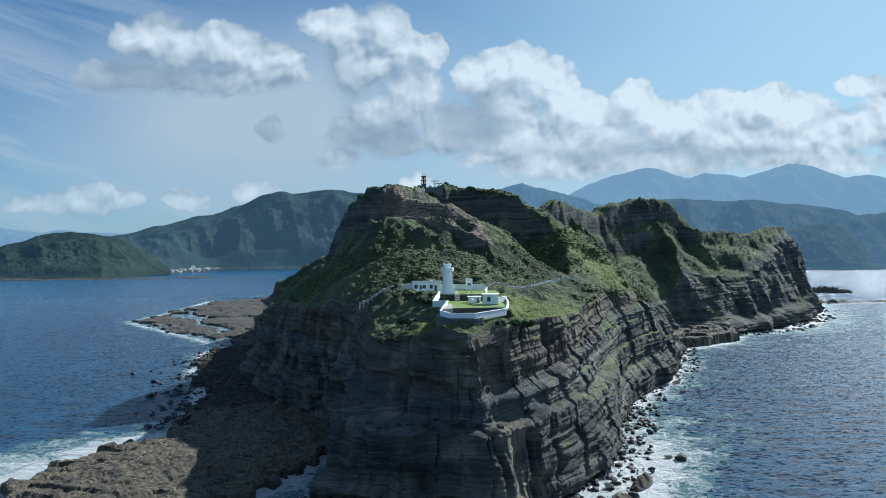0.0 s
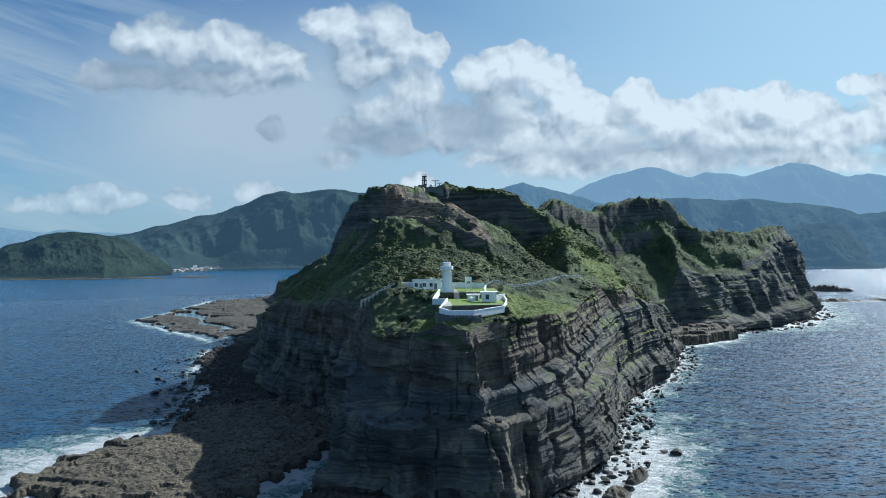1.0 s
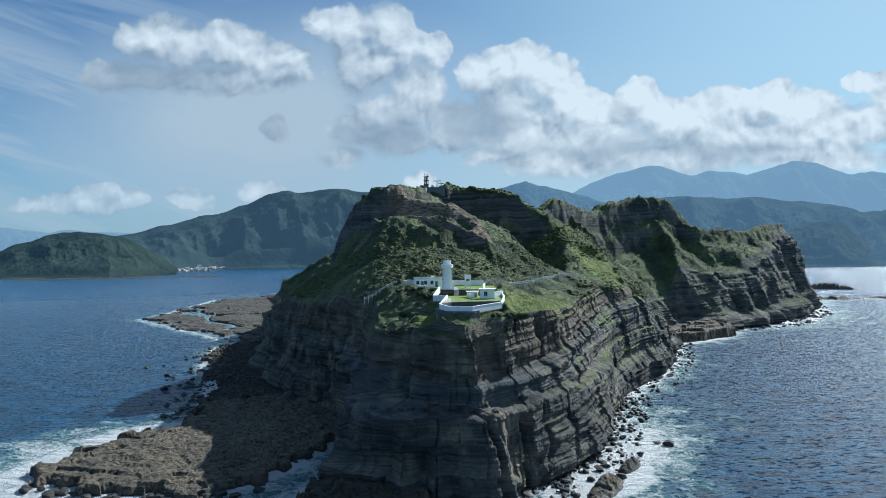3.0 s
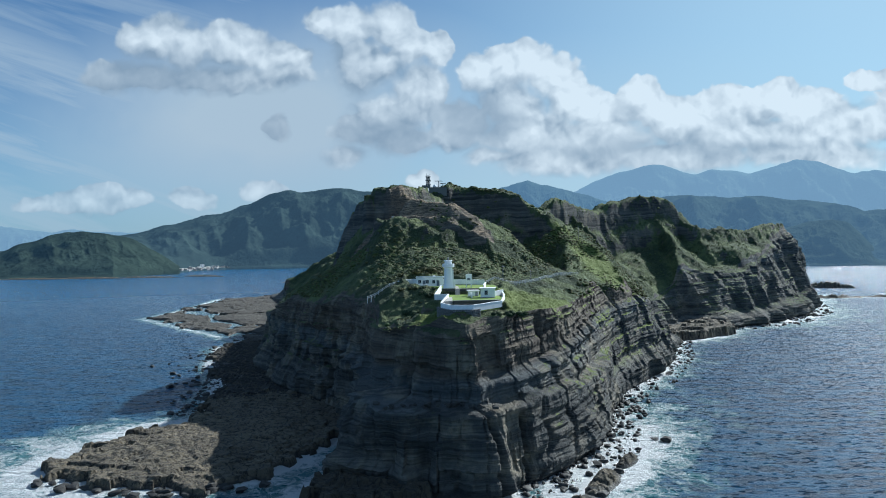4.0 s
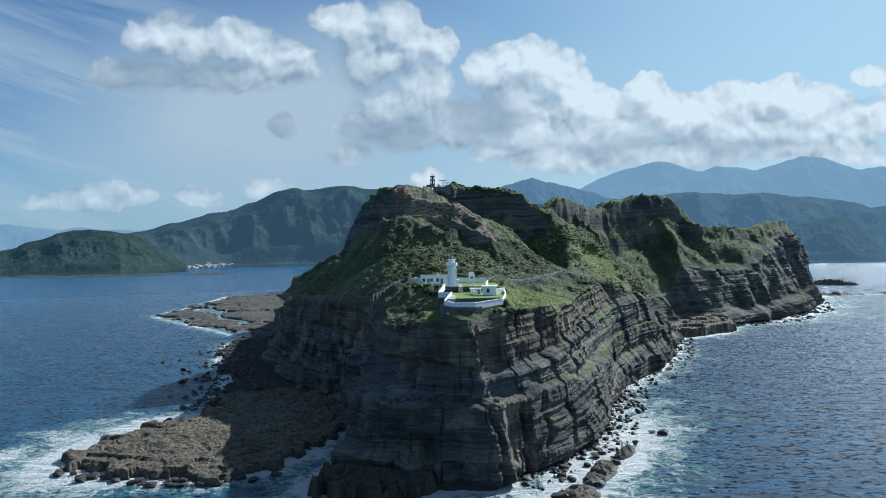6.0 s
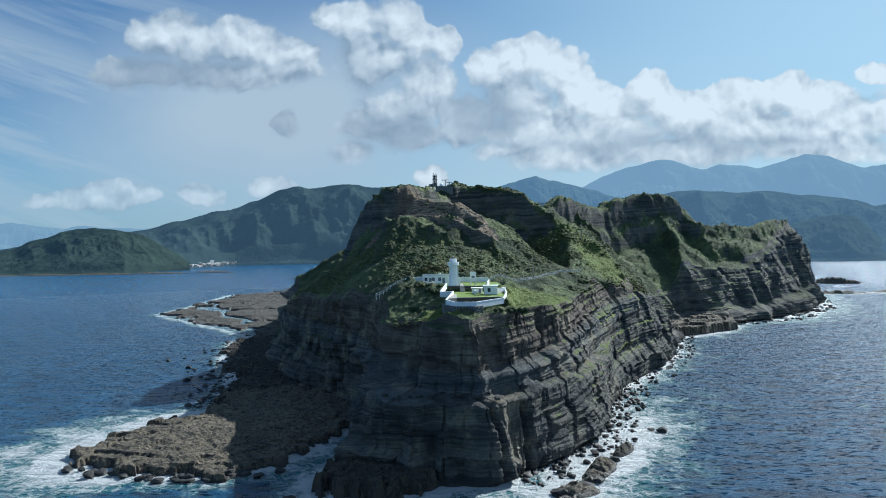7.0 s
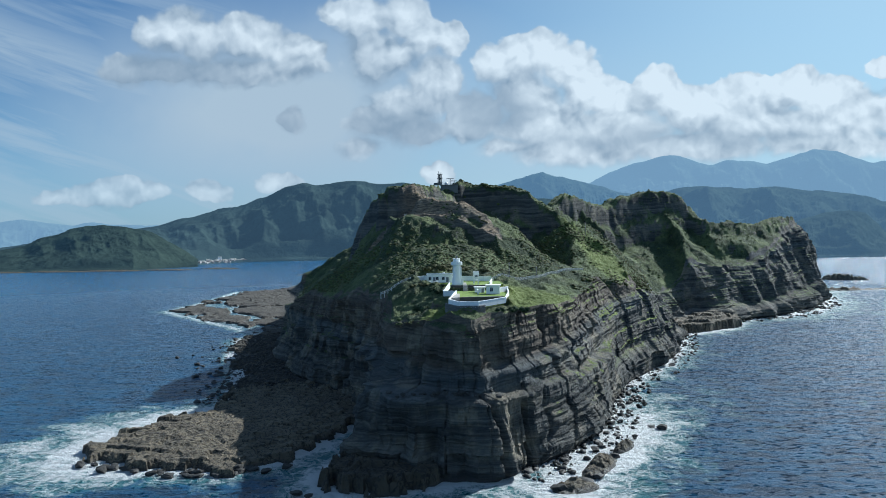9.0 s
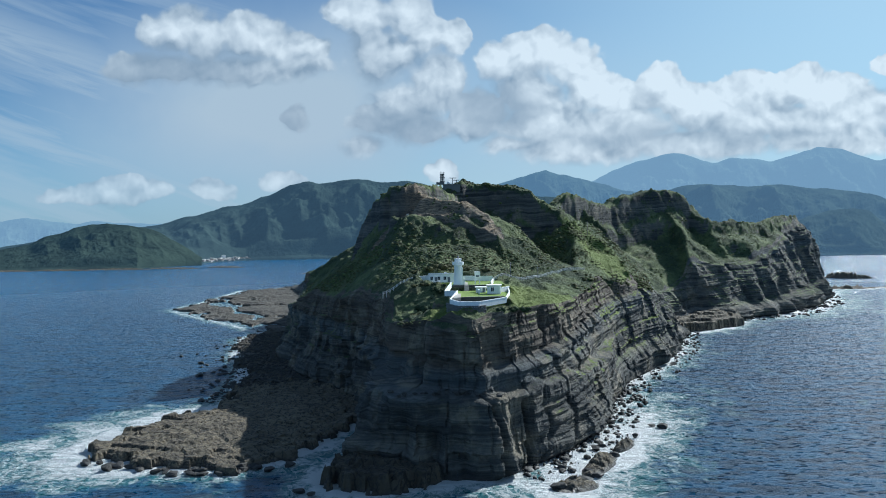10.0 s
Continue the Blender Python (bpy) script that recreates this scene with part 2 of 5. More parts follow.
# ---------- materials ----------
def rock_nodes(g, p):
    """Bedded sandstone and siltstone: colour and relief by height, warped a little."""
    x, y, z = g.split(p)
    lean = g.math("ADD", z, g.math("ADD", g.math("MULTIPLY", x, -0.05), g.math("MULTIPLY", y, -0.03)))
    wob = g.math("MULTIPLY", g.noise(p, 0.06, 3), 5.0)
    bed = g.join(g.math("MULTIPLY", x, 0.02), g.math("MULTIPLY", y, 0.02), g.math("ADD", lean, wob))
    bands = g.noise(bed, 0.42, 5, 0.65)
    fine = g.noise(bed, 1.7, 4, 0.6)
    blot = g.noise(p, 0.09, 5, 0.6)
    c = g.mix(g.fit(bands, 0.34, 0.66), (0.022, 0.026, 0.029), (0.115, 0.112, 0.102))
    cap = g.math("MULTIPLY", g.fit(g.math("ADD", lean, wob), 33.5, 36.0), g.fit(z, 62, 54))
    c = g.mix(g.math("MULTIPLY", cap, 0.7), c, g.mix(bands, (0.045, 0.034, 0.026), (0.15, 0.115, 0.085)))
    smooth = g.math("MULTIPLY", g.fit(lean, 24.0, 27.0), g.fit(lean, 33.0, 30.0))
    c = g.mix(g.math("MULTIPLY", smooth, 0.5), c, g.mix(blot, (0.07, 0.082, 0.09), (0.13, 0.145, 0.15)))
    c = g.mix(g.math("MULTIPLY", g.fit(blot, 0.46, 0.70), 0.65), c, (0.24, 0.205, 0.15))
    c = g.mix(g.math("MULTIPLY", g.fit(g.noise(p, 0.33, 5, 0.65), 0.5, 0.75), 0.5), c, (0.06, 0.058, 0.055))
    c = g.mix(g.math("MULTIPLY", g.fit(fine, 0.47, 0.62), 0.45), c, (0.022, 0.023, 0.024))
    upright = g.join(g.math("MULTIPLY", x, 0.8), g.math("MULTIPLY", y, 0.8), g.math("MULTIPLY", z, 0.05))
    joints = g.noise(upright, 0.9, 4, 0.6)
    c = g.mix(g.math("MULTIPLY", g.fit(joints, 0.56, 0.72), 0.5), c, (0.05, 0.047, 0.044))
    h = g.math("ADD", g.math("MULTIPLY", fine, 0.6), g.math("ADD", g.math("MULTIPLY", bands, 1.0), g.math("MULTIPLY", joints, 0.7)))
    h = g.math("ADD", h, g.math("MULTIPLY", g.noise(p, 1.3, 5, 0.65), 0.8))
    return g.vec("SCALE", c, scale=1.2), h


def land_material():
    m, g, b = material("cliff_and_grass")
    geo = g.add("ShaderNodeNewGeometry")
    p, nz = geo.outputs["Position"], g.split(geo.outputs["Normal"])[2]
    x, y, z = g.split(p)
    rock, rough = rock_nodes(g, p)
    # iron tan is halved on steep faces, their shade put into the colour
    red = g.math("MULTIPLY", g.add("ShaderNodeAttribute", attribute_name="iron").outputs["Fac"], g.fit(nz, 0.25, 0.65, 0.45, 1.0))
    rock = g.mix(g.math("MULTIPLY", red, 0.85), rock, g.mix(g.fit(g.noise(g.vec("MULTIPLY", p, (0.25, 0.25, 1.6)), 1.3, 7, 0.7), 0.36, 0.64), (0.060, 0.045, 0.034), (0.44, 0.32, 0.205)))
    g1, g2, g3 = g.noise(p, 0.045, 4), g.noise(p, 0.28, 5, 0.65), g.noise(p, 1.4, 4, 0.7)
    grass = g.mix(g.fit(g1, 0.35, 0.65), (0.040, 0.058, 0.030), (0.135, 0.165, 0.070))
    grass = g.mix(g.math("MULTIPLY", g.fit(g2, 0.42, 0.68), 0.7), grass, (0.028, 0.046, 0.026))
    grass = g.mix(g.math("MULTIPLY", g.fit(g3, 0.5, 0.72), 0.6), grass, (0.135, 0.150, 0.075))
    grass = g.mix(g.math("MULTIPLY", g.fit(g.noise(p, 0.11, 4), 0.58, 0.72), 0.45), grass, (0.13, 0.115, 0.07))
    # fresh grass patches, brightened in colour as if sunlit
    lush_sunlit = g.add("ShaderNodeAttribute", attribute_name="lush_sunlit").outputs["Fac"]
    lush_sunlit = g.fit(g.math("ADD", lush_sunlit, g.math("MULTIPLY", g.math("SUBTRACT", g2, 0.5), 1.2)), 0.35, 0.75)
    grass = g.mix(g.math("MULTIPLY", lush_sunlit, 0.7), grass, g.mix(g3, (0.10, 0.14, 0.032), (0.21, 0.25, 0.06)))
    stony = g.add("ShaderNodeAttribute", attribute_name="bare").outputs["Fac"]
    cling = g.math("SUBTRACT", 0.20, g.math("ADD", g.math("MULTIPLY", stony, 0.62), g.math("MULTIPLY", red, 0.85)))
    edge = g.math("ADD", g.math("ADD", nz, cling), g.math("MULTIPLY", g.math("SUBTRACT", g.noise(p, 0.16, 5, 0.65), 0.5), 0.75))
    edge = g.math("ADD", edge, g.math("MULTIPLY", g.math("SUBTRACT", g.noise(p, 0.9, 4), 0.5), 0.3))
    green = g.math("MULTIPLY", g.fit(edge, 0.50, 0.66), g.fit(z, 9, 17))
    c = g.mix(green, rock, grass)
    wet = g.fit(z, 3.0, 0.6)
    c = g.mix(g.math("MULTIPLY", wet, 0.65), c, (0.03, 0.029, 0.028))
    g.put(b.inputs["Base Color"], c)
    b.inputs["Roughness"].default_value = 0.92
    b.inputs["Specular IOR Level"].default_value = 0.25
    leaf = g.math("MULTIPLY", g.math("ADD", g3, g2), 1.4)
    n = g.add("ShaderNodeMix", data_type="FLOAT")
    g.put(n.inputs[0], green), g.put(n.inputs[2], rough), g.put(n.inputs[3], leaf)
    g.put(b.inputs["Normal"], g.bump(n.outputs[0], 0.95, 0.9))
    return m


def shelf_material(name="wave_cut_rock", tone=1.0, grey=1.0):
    m, g, b = material(name)
    p = g.add("ShaderNodeNewGeometry").outputs["Position"]
    z = g.split(p)[2]
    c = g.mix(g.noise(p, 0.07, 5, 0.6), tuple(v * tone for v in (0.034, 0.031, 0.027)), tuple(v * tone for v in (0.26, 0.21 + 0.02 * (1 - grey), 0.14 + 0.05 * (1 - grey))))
    c = g.mix(g.math("MULTIPLY", g.fit(g.noise(p, 0.5, 6, 0.75), 0.46, 0.66), 0.85), c, (0.028, 0.028, 0.027))
    lines = g.cells(g.vec("ADD", g.vec("MULTIPLY", p, (0.75, 1.25, 0.0)), g.vec("SCALE", g.noise(p, 0.5, 3, 0.6, out=1), scale=1.6)), 0.34, "DISTANCE_TO_EDGE")
    c = g.mix(g.math("MULTIPLY", g.fit(lines, 0.07, 0.01), 0.8), c, (0.014, 0.014, 0.014))
    c = g.mix(g.math("MULTIPLY", g.fit(z, 1.3, 0.2), 0.8), c, (0.025, 0.025, 0.024))
    g.put(b.inputs["Base Color"], c)
    g.put(b.inputs["Roughness"], g.fit(z, 0.2, 1.6, 0.45, 0.9))
    g.put(b.inputs["Normal"], g.bump(g.noise(p, 0.9, 6, 0.7), 1.0, 1.1))
    return m


def sea_material():
    m, g, b = material("sea_water")
    p = g.add("ShaderNodeNewGeometry").outputs["Position"]
    shore = g.add("ShaderNodeAttribute", attribute_name="shore").outputs["Fac"]
    far = g.add("ShaderNodeAttribute", attribute_name="calm").outputs["Fac"]
    flow = g.vec("MULTIPLY", p, (0.55, 1.0, 1.0))
    n1 = g.noise(p, 0.075, 6, 0.65, 0.6)
    n2 = g.noise(p, 0.42, 5, 0.7, 0.8)
    lace = g.math("ABSOLUTE", g.math("SUBTRACT", g.noise(p, 0.16, 6, 0.6, 1.2), 0.5))
    froth = g.math("ADD", shore, g.math("ADD", g.math("MULTIPLY", g.math("SUBTRACT", n1, 0.5), 1.5), g.math("MULTIPLY", g.math("SUBTRACT", n2, 0.5), 0.8)))
    foam = g.fit(froth, 0.52, 0.80)
    web = g.math("MULTIPLY", g.fit(lace, 0.06, 0.005), g.fit(froth, 0.18, 0.6))
    foam = g.math("MAXIMUM", foam, g.math("MULTIPLY", web, 0.8))
    caps = g.math("MULTIPLY", g.fit(g.noise(g.vec("MULTIPLY", p, (0.6, 1.6, 1)), 0.09, 6, 0.7), 0.735, 0.80), 0.5)
    foam = g.math("MAXIMUM", foam, caps)
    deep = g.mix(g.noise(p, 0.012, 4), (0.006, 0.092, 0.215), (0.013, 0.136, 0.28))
    # reflection contrast of the waves put into the colour as darker troughs
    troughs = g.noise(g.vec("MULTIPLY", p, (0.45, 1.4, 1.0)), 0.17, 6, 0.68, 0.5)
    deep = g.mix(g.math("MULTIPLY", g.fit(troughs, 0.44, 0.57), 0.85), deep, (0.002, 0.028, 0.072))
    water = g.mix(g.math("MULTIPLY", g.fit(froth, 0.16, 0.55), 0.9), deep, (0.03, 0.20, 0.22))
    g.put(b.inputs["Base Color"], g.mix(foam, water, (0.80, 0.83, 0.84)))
    # a few glassy facets among the ripples
    glass = g.split(g.cells(flow, 1.1, "F1", 1))[2]
    plain = g.fit(far, 0.0, 1.0, 0.36, 0.26)
    g.put(b.inputs["Roughness"], g.fit(foam, 0.0, 0.6, g.fit(glass, 0.90, 0.92, plain, 0.12), 0.7))
    b.inputs["IOR"].default_value = 1.33
    b.inputs["Specular IOR Level"].default_value = 0.9
    swell = g.noise(flow, 0.045, 3, 0.5)
    chop = g.noise(flow, 0.26, 6, 0.66, 0.5)
    rip = g.noise(flow, 1.3, 5, 0.7, 0.3)
    h = g.math("ADD", g.math("MULTIPLY", swell, 1.3), g.math("ADD", g.math("MULTIPLY", chop, 2.6), g.math("MULTIPLY", rip, 2.0)))
    h = g.math("SUBTRACT", h, g.math("MULTIPLY", troughs, 4.0))
    h = g.math("ADD", h, g.math("MULTIPLY", foam, 0.25))
    h = g.math("MULTIPLY", h, g.fit(far, 0.0, 1.0, 1.0, 0.5))
    # small facets of the ripples, each with a tilt of its own, give the glitter
    tilt = None
    for scale, steep in ((3.0, 0.50), (1.2, 0.30)):
        t = g.vec("MULTIPLY", g.vec("SUBTRACT", g.cells(flow, scale, "F1", 1), (0.5, 0.5, 0.5)), (steep, steep, 0.0))
        tilt = t if tilt is None else g.vec("ADD", tilt, t)
    tilt = g.vec("SCALE", tilt, scale=g.math("MULTIPLY", g.fit(foam, 0.0, 0.5, 1.0, 0.2), g.fit(far, 0.0, 1.0, 1.0, 0.6)))
    g.put(b.inputs["Normal"], g.vec("NORMALIZE", g.vec("ADD", g.bump(h, 1.0, 1.5), tilt)))
    return m


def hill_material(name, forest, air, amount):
    """Far wooded hills behind a depth of lit air, its haze put into emission."""
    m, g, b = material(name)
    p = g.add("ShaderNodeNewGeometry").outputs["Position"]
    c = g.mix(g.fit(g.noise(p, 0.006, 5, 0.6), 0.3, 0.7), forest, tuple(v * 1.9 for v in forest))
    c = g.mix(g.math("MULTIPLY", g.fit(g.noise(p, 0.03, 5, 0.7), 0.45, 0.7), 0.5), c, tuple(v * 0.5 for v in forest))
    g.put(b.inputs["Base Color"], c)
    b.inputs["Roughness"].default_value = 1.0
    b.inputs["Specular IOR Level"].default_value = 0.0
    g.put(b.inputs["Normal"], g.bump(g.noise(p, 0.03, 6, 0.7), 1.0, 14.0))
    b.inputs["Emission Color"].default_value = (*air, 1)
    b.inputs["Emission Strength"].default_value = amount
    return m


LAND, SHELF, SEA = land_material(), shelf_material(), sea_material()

# ---------- the landform of the headland ----------
LOWLAND = [  # the lower ground: place and height
    (1, -55, 45), (-8, -52, 44), (-14, -48, 44), (-24, -34, 41), (4, -60, 44), (10, -55, 45.5), (19, -52, 46.5), (-18, -27, 43.5), (-26, -22, 40.5), (-17, -40, 43), (-30, 3, 47.5), (-39, 10, 41), (38, -12, 47), (55, 18, 46), (63, 72, 54),
    (-21, 8, 54.5), (0, 14, 56), (14, 14, 54.5), (-2, 40, 61), (22, 40, 56), (8, 66, 66), (-14, 66, 66), (29, 66, 61), (44, 68, 56), (36, 40, 52), (54, 66, 53.3),
]
FLANKS = [
    (-30, 40, 56), (-50, 45, 45), (-36, 66, 59), (-52, 92, 54), (-62, 106, 55), (-74, 104, 47), (-88, 100, 39), (-70, 62, 36), (-95, 130, 34), (-78, 190, 52), (-113, 200, 27), (-118, 300, 34), (-140, 390, 22), (-165, 500, 13), (-188, 572, 13), (-225, 690, 14), (-130, 660, 70),
    (60, 112, 51), (50, 140, 50), (58, 168, 52), (38, 150, 56), (26, 178, 60), (0, 180, 72), (100, 108, 22), (110, 142, 34), (124, 190, 30),
]
BEYOND = [
    (20, 250, 86), (70, 250, 70), (110, 230, 44), (138, 252, 30), (100, 278, 60), (130, 290, 46), (160, 300, 36), (185, 290, 22), (150, 325, 58), (205, 335, 52), (246, 360, 50), (300, 385, 50),
    (345, 430, 52), (400, 505, 52), (440, 560, 46), (468, 632, 40), (300, 460, 66), (370, 530, 66), (-40, 300, 74), (60, 380, 80), (160, 460, 84), (260, 500, 72), (40, 480, 80), (220, 600, 66), (360, 730, 35), (-60, 500, 62), (60, 760, 30),
]
# crests that stand over the lower ground: line, half width of the flat top, then for the left and the right hand side
# (walking along it) the height and width of its rock face and the fall below, and how far the face wanders
CRESTS = [
    ([(-36, 131, 101), (-28, 137, 102.5), (-18, 150, 103), (-12, 172, 99), (-7, 206, 102)], 4, (2, 8, 0.25), (15, 6, 0.55), 3.0),
    ([(-43, 127, 96.5), (-45, 150, 97), (-47, 178, 93), (-46, 205, 84)], 2.5, (42, 4, 0.7), (1, 8, 0.02), 1.2),
    ([(-18, 112, 92), (-8, 109, 90.5), (4, 103, 87.5), (14, 96, 82), (20, 90, 75)], 1.5, (2, 6, 0.10), (7, 11, 0.10), 1.6),
    ([(-36, 106, 82), (-27, 100, 80), (-16, 100, 83.5), (2, 92, 80.5), (14, 86, 75.5), (20, 83, 71)], 1.5, (1, 6, 0.05), (14, 4.5, 0.40), 2.4),
    ([(20, 88, 74), (35, 89, 67), (50, 88, 57)], 1.5, (6, 6, 0.75), (2, 4, 0.30), 2.0),
    ([(-9, 208, 106), (5, 217, 109), (23, 215, 106.5), (44, 212, 104.5), (57, 206, 96), (68, 198, 86)], 4, (2, 6, 0.45), (38, 17, 0.42), 4.0),
    ([(68, 198, 86), (74, 180, 76.5), (74, 155, 68), (69, 125, 60), (63, 95, 55)], 2, (2, 5, 0.34), (12, 8, 0.55), 3.0),
    ([(77, 186, 80), (84, 170, 71), (92, 155, 63), (97, 138, 53), (99, 122, 41), (105, 98, 23)], 1, (10, 7, 1.0), (1, 4, 0.5), 2.0),
    ([(70, 262, 92), (80, 288, 98), (90, 300, 105), (104, 311, 103), (119, 326, 98), (136, 345, 99.5)], 3, (3, 6, 0.6), (36, 15, 0.75), 1.6),
    ([(103, 308, 98), (111, 292, 84), (118, 280, 74)], 0.5, (14, 8, 0.9), (8, 6, 0.9), 2.0),
    ([(136, 345, 99.5), (155, 362, 107), (175, 376, 110.5), (206, 392, 112), (218, 396, 106), (225, 395, 95), (234, 385, 84)], 4, (2, 8, 0.4), (42, 19, 0.66), 1.8),
    ([(193, 386, 101), (200, 360, 80), (202, 342, 69), (197, 318, 50), (196, 296, 28), (205, 268, 12)], 0.5, (4, 5, 0.75), (10, 7, 0.75), 2.5),
    ([(228, 400, 98), (236, 378, 74), (240, 355, 56)], 0.5, (3, 5, 0.8), (6, 6, 0.8), 2.0),
    ([(234, 385, 84), (262, 395, 82), (290, 413, 81), (328, 444, 86), (359, 476, 89), (397, 522, 80), (437, 570, 67), (449, 592, 62)], 2, (2, 6, 0.3), (10, 8, 0.62), 3.0),
    ([(-50, 297, 80), (-82, 300, 68), (-108, 300, 56), (-127, 300, 45), (-145, 302, 37)], 2, (2, 6, 0.5), (2, 6, 0.5), 3.0),
]
CTRL = np.array(LOWLAND + FLANKS + BEYOND, float)


def crest_height(x, y, k):
    """The height of one crest and of the faces that fall from it."""
    line, cap, left, right, wander = CRESTS[k]
    best, top, side, past = np.full(x.shape, 1e9), np.zeros(x.shape), np.zeros(x.shape), np.zeros(x.shape)
    for i, ((ax, ay, az), (bx, by, bz)) in enumerate(zip(line, line[1:])):
        ex, ey = bx - ax, by - ay
        run = ((x - ax) * ex + (y - ay) * ey) / math.hypot(ex, ey)
        over = np.maximum(-run if i == 0 else 0, run - math.hypot(ex, ey) if i == len(line) - 2 else 0)
        t = np.clip(run / math.hypot(ex, ey), 0, 1)
        d = np.hypot(x - ax - t * ex, y - ay - t * ey)
        near = d < best
        best, top = np.where(near, d, best), np.where(near, az + (bz - az) * t, top)
        past = np.where(near, over, past)
        side = np.where(near, (ex * (y - ay) - ey * (x - ax)) / math.hypot(ex, ey), side)
    hand = step01(side, -3.0, 3.0)
    d = best + wander * (fbm2(x, y, 22, 4, 300 + k, 0.55) + 0.8 * ridged2(x, y, 30, 3, 330 + k) - 0.25) * step01(best, 0, 8)
    d = np.clip(d - cap, 0, None)
    falls = []
    for tall, wide, slope in (left, right):
        lower = step01(d, wide * 0.45, wide)
        falls.append(tall * (0.55 * step01(d, 0, wide * 0.5) + 0.45 * lower) + slope * np.clip(d - wide * 0.5, 0, None) + 0.12 * np.minimum(d, wide))
    fall = falls[0] * hand + falls[1] * (1 - hand)
    fall = fall + (np.maximum(*falls) - fall) * step01(past, 0, 4)
    fall = fall + 0.9 * np.clip(past - 3, 0, None) + 0.7 * np.clip(d - 24, 0, None) + 0.6 * np.clip(d - 45, 0, None)
    return top - fall


ROUND = 0.15 ** 2


def spline_weights(pts, smooth=0.4):
    n = len(pts)
    d = np.hypot(pts[:, None, 0] - pts[None, :, 0], pts[:, None, 1] - pts[None, :, 1]) / 100
    k = -np.sqrt(d * d + ROUND) + np.eye(n) * smooth * 0.01
    a = np.zeros((n + 3, n + 3))
    a[:n, :n], a[:n, n:], a[n:, :n] = k, np.c_[np.ones(n), pts[:, :2] / 100], np.c_[np.ones(n), pts[:, :2] / 100].T
    return np.linalg.solve(a, np.r_[pts[:, 2], 0, 0, 0])


WEIGHTS = spline_weights(CTRL)
YARD = [(-6, -30), (-1, -30), (-2.3, -46), (0.6, -50.9), (6.5, -51.3), (16.4, -41.5), (20, -18), (18.5, 10), (-14, 13), (-14, 2), (-3, -2), (-3, -17)]


def height(x, y):
    """The height of the ground, before its small roughness."""
    z = WEIGHTS[-3] + WEIGHTS[-2] * x / 100 + WEIGHTS[-1] * y / 100
    for (px, py, _), w in zip(CTRL, WEIGHTS):
        d2 = ((x - px) ** 2 + (y - py) ** 2) / 1e4
        z = z - w * np.sqrt(d2 + ROUND)
    for k in range(len(CRESTS)):
        line = np.array(CRESTS[k][0])
        near = (x > line[:, 0].min() - 95) & (x < line[:, 0].max() + 95) & (y > line[:, 1].min() - 95) & (y < line[:, 1].max() + 95)
        if near.any():
            low, c = z[near], crest_height(x[near], y[near], k)
            gap = np.clip(1 - np.abs(low - c) / 4.0, 0, 1)
            z[near] = np.maximum(low, c) + gap * gap
    # the level ground of the station
    pad = np.where(y > -15, 52.5, np.where(y > -41, 50.6, 48.8))
    k = step01(inside(x, y, YARD), -3.5 + 2.5 * step01(y, -36, -46) * step01(x, 13, 8), 0.3)
    return np.maximum(z * (1 - k) + pad * k, 4.0)


def ground(x, y):
    """The ground with its gullies, tussocks and rock steps."""
    z = height(x, y)
    wild = 1 - step01(inside(x, y, YARD), -3.0, 3.0)
    z = z + wild * (ridged2(x, y, 30, 4, 51) * (2.4 + 2.2 * step01(y, 150, 230)) + fbm2(x, y, 8, 4, 52) * 1.5 + fbm2(x, y, 2.6, 2, 53) * 0.8)
    # spurs and gullies that run down towards the sea
    e = 4.0
    h0 = height(x, y)
    steep = step01(np.hypot(height(x + e, y) - h0, height(x, y + e) - h0) / e, 0.3, 0.75)
    along, down = 0.55 * x + 0.83 * y, 0.83 * x - 0.55 * y
    spurs = ridged2(along + 7 * fbm2(x, y, 45, 2, 57), down * 0.22, 40, 3, 58)
    z = z + wild * steep * step01(y + 0.4 * x, 60, 120) * 3.2 * (spurs - 0.25)
    # beds of rock step the steep faces
    k = z / 3.2 + 0.7 * fbm2(x, y, 14, 3, 54)
    f = k - np.floor(k)
    cliff = step01(np.hypot(height(x + 2, y) - h0, height(x, y + 2) - h0) / 2, 0.7, 1.2)
    crags = 2.4 * fbm2(x, y, 5, 4, 59, 0.6) + 1.2 * ridged2(x, y, 9, 3, 60)
    return z + wild * cliff * (3.2 * (step01(f, 0.25, 0.9) - f) * 0.5 + crags)


# the crest line that both sides climb to
CREST = np.array([(5, -38), (4, -10), (3, 30), (5, 70), (2, 100), (-12, 150), (-4, 195), (12, 232), (55, 262), (95, 335), (155, 380), (200, 398), (260, 440), (330, 505), (410, 575), (445, 610)], float)


def crest_at(s):
    """The point that lies the given number of corners along the crest line."""
    k = np.arange(len(CREST))
    return np.stack([np.interp(s, k, CREST[:, 0]), np.interp(s, k, CREST[:, 1])], -1)


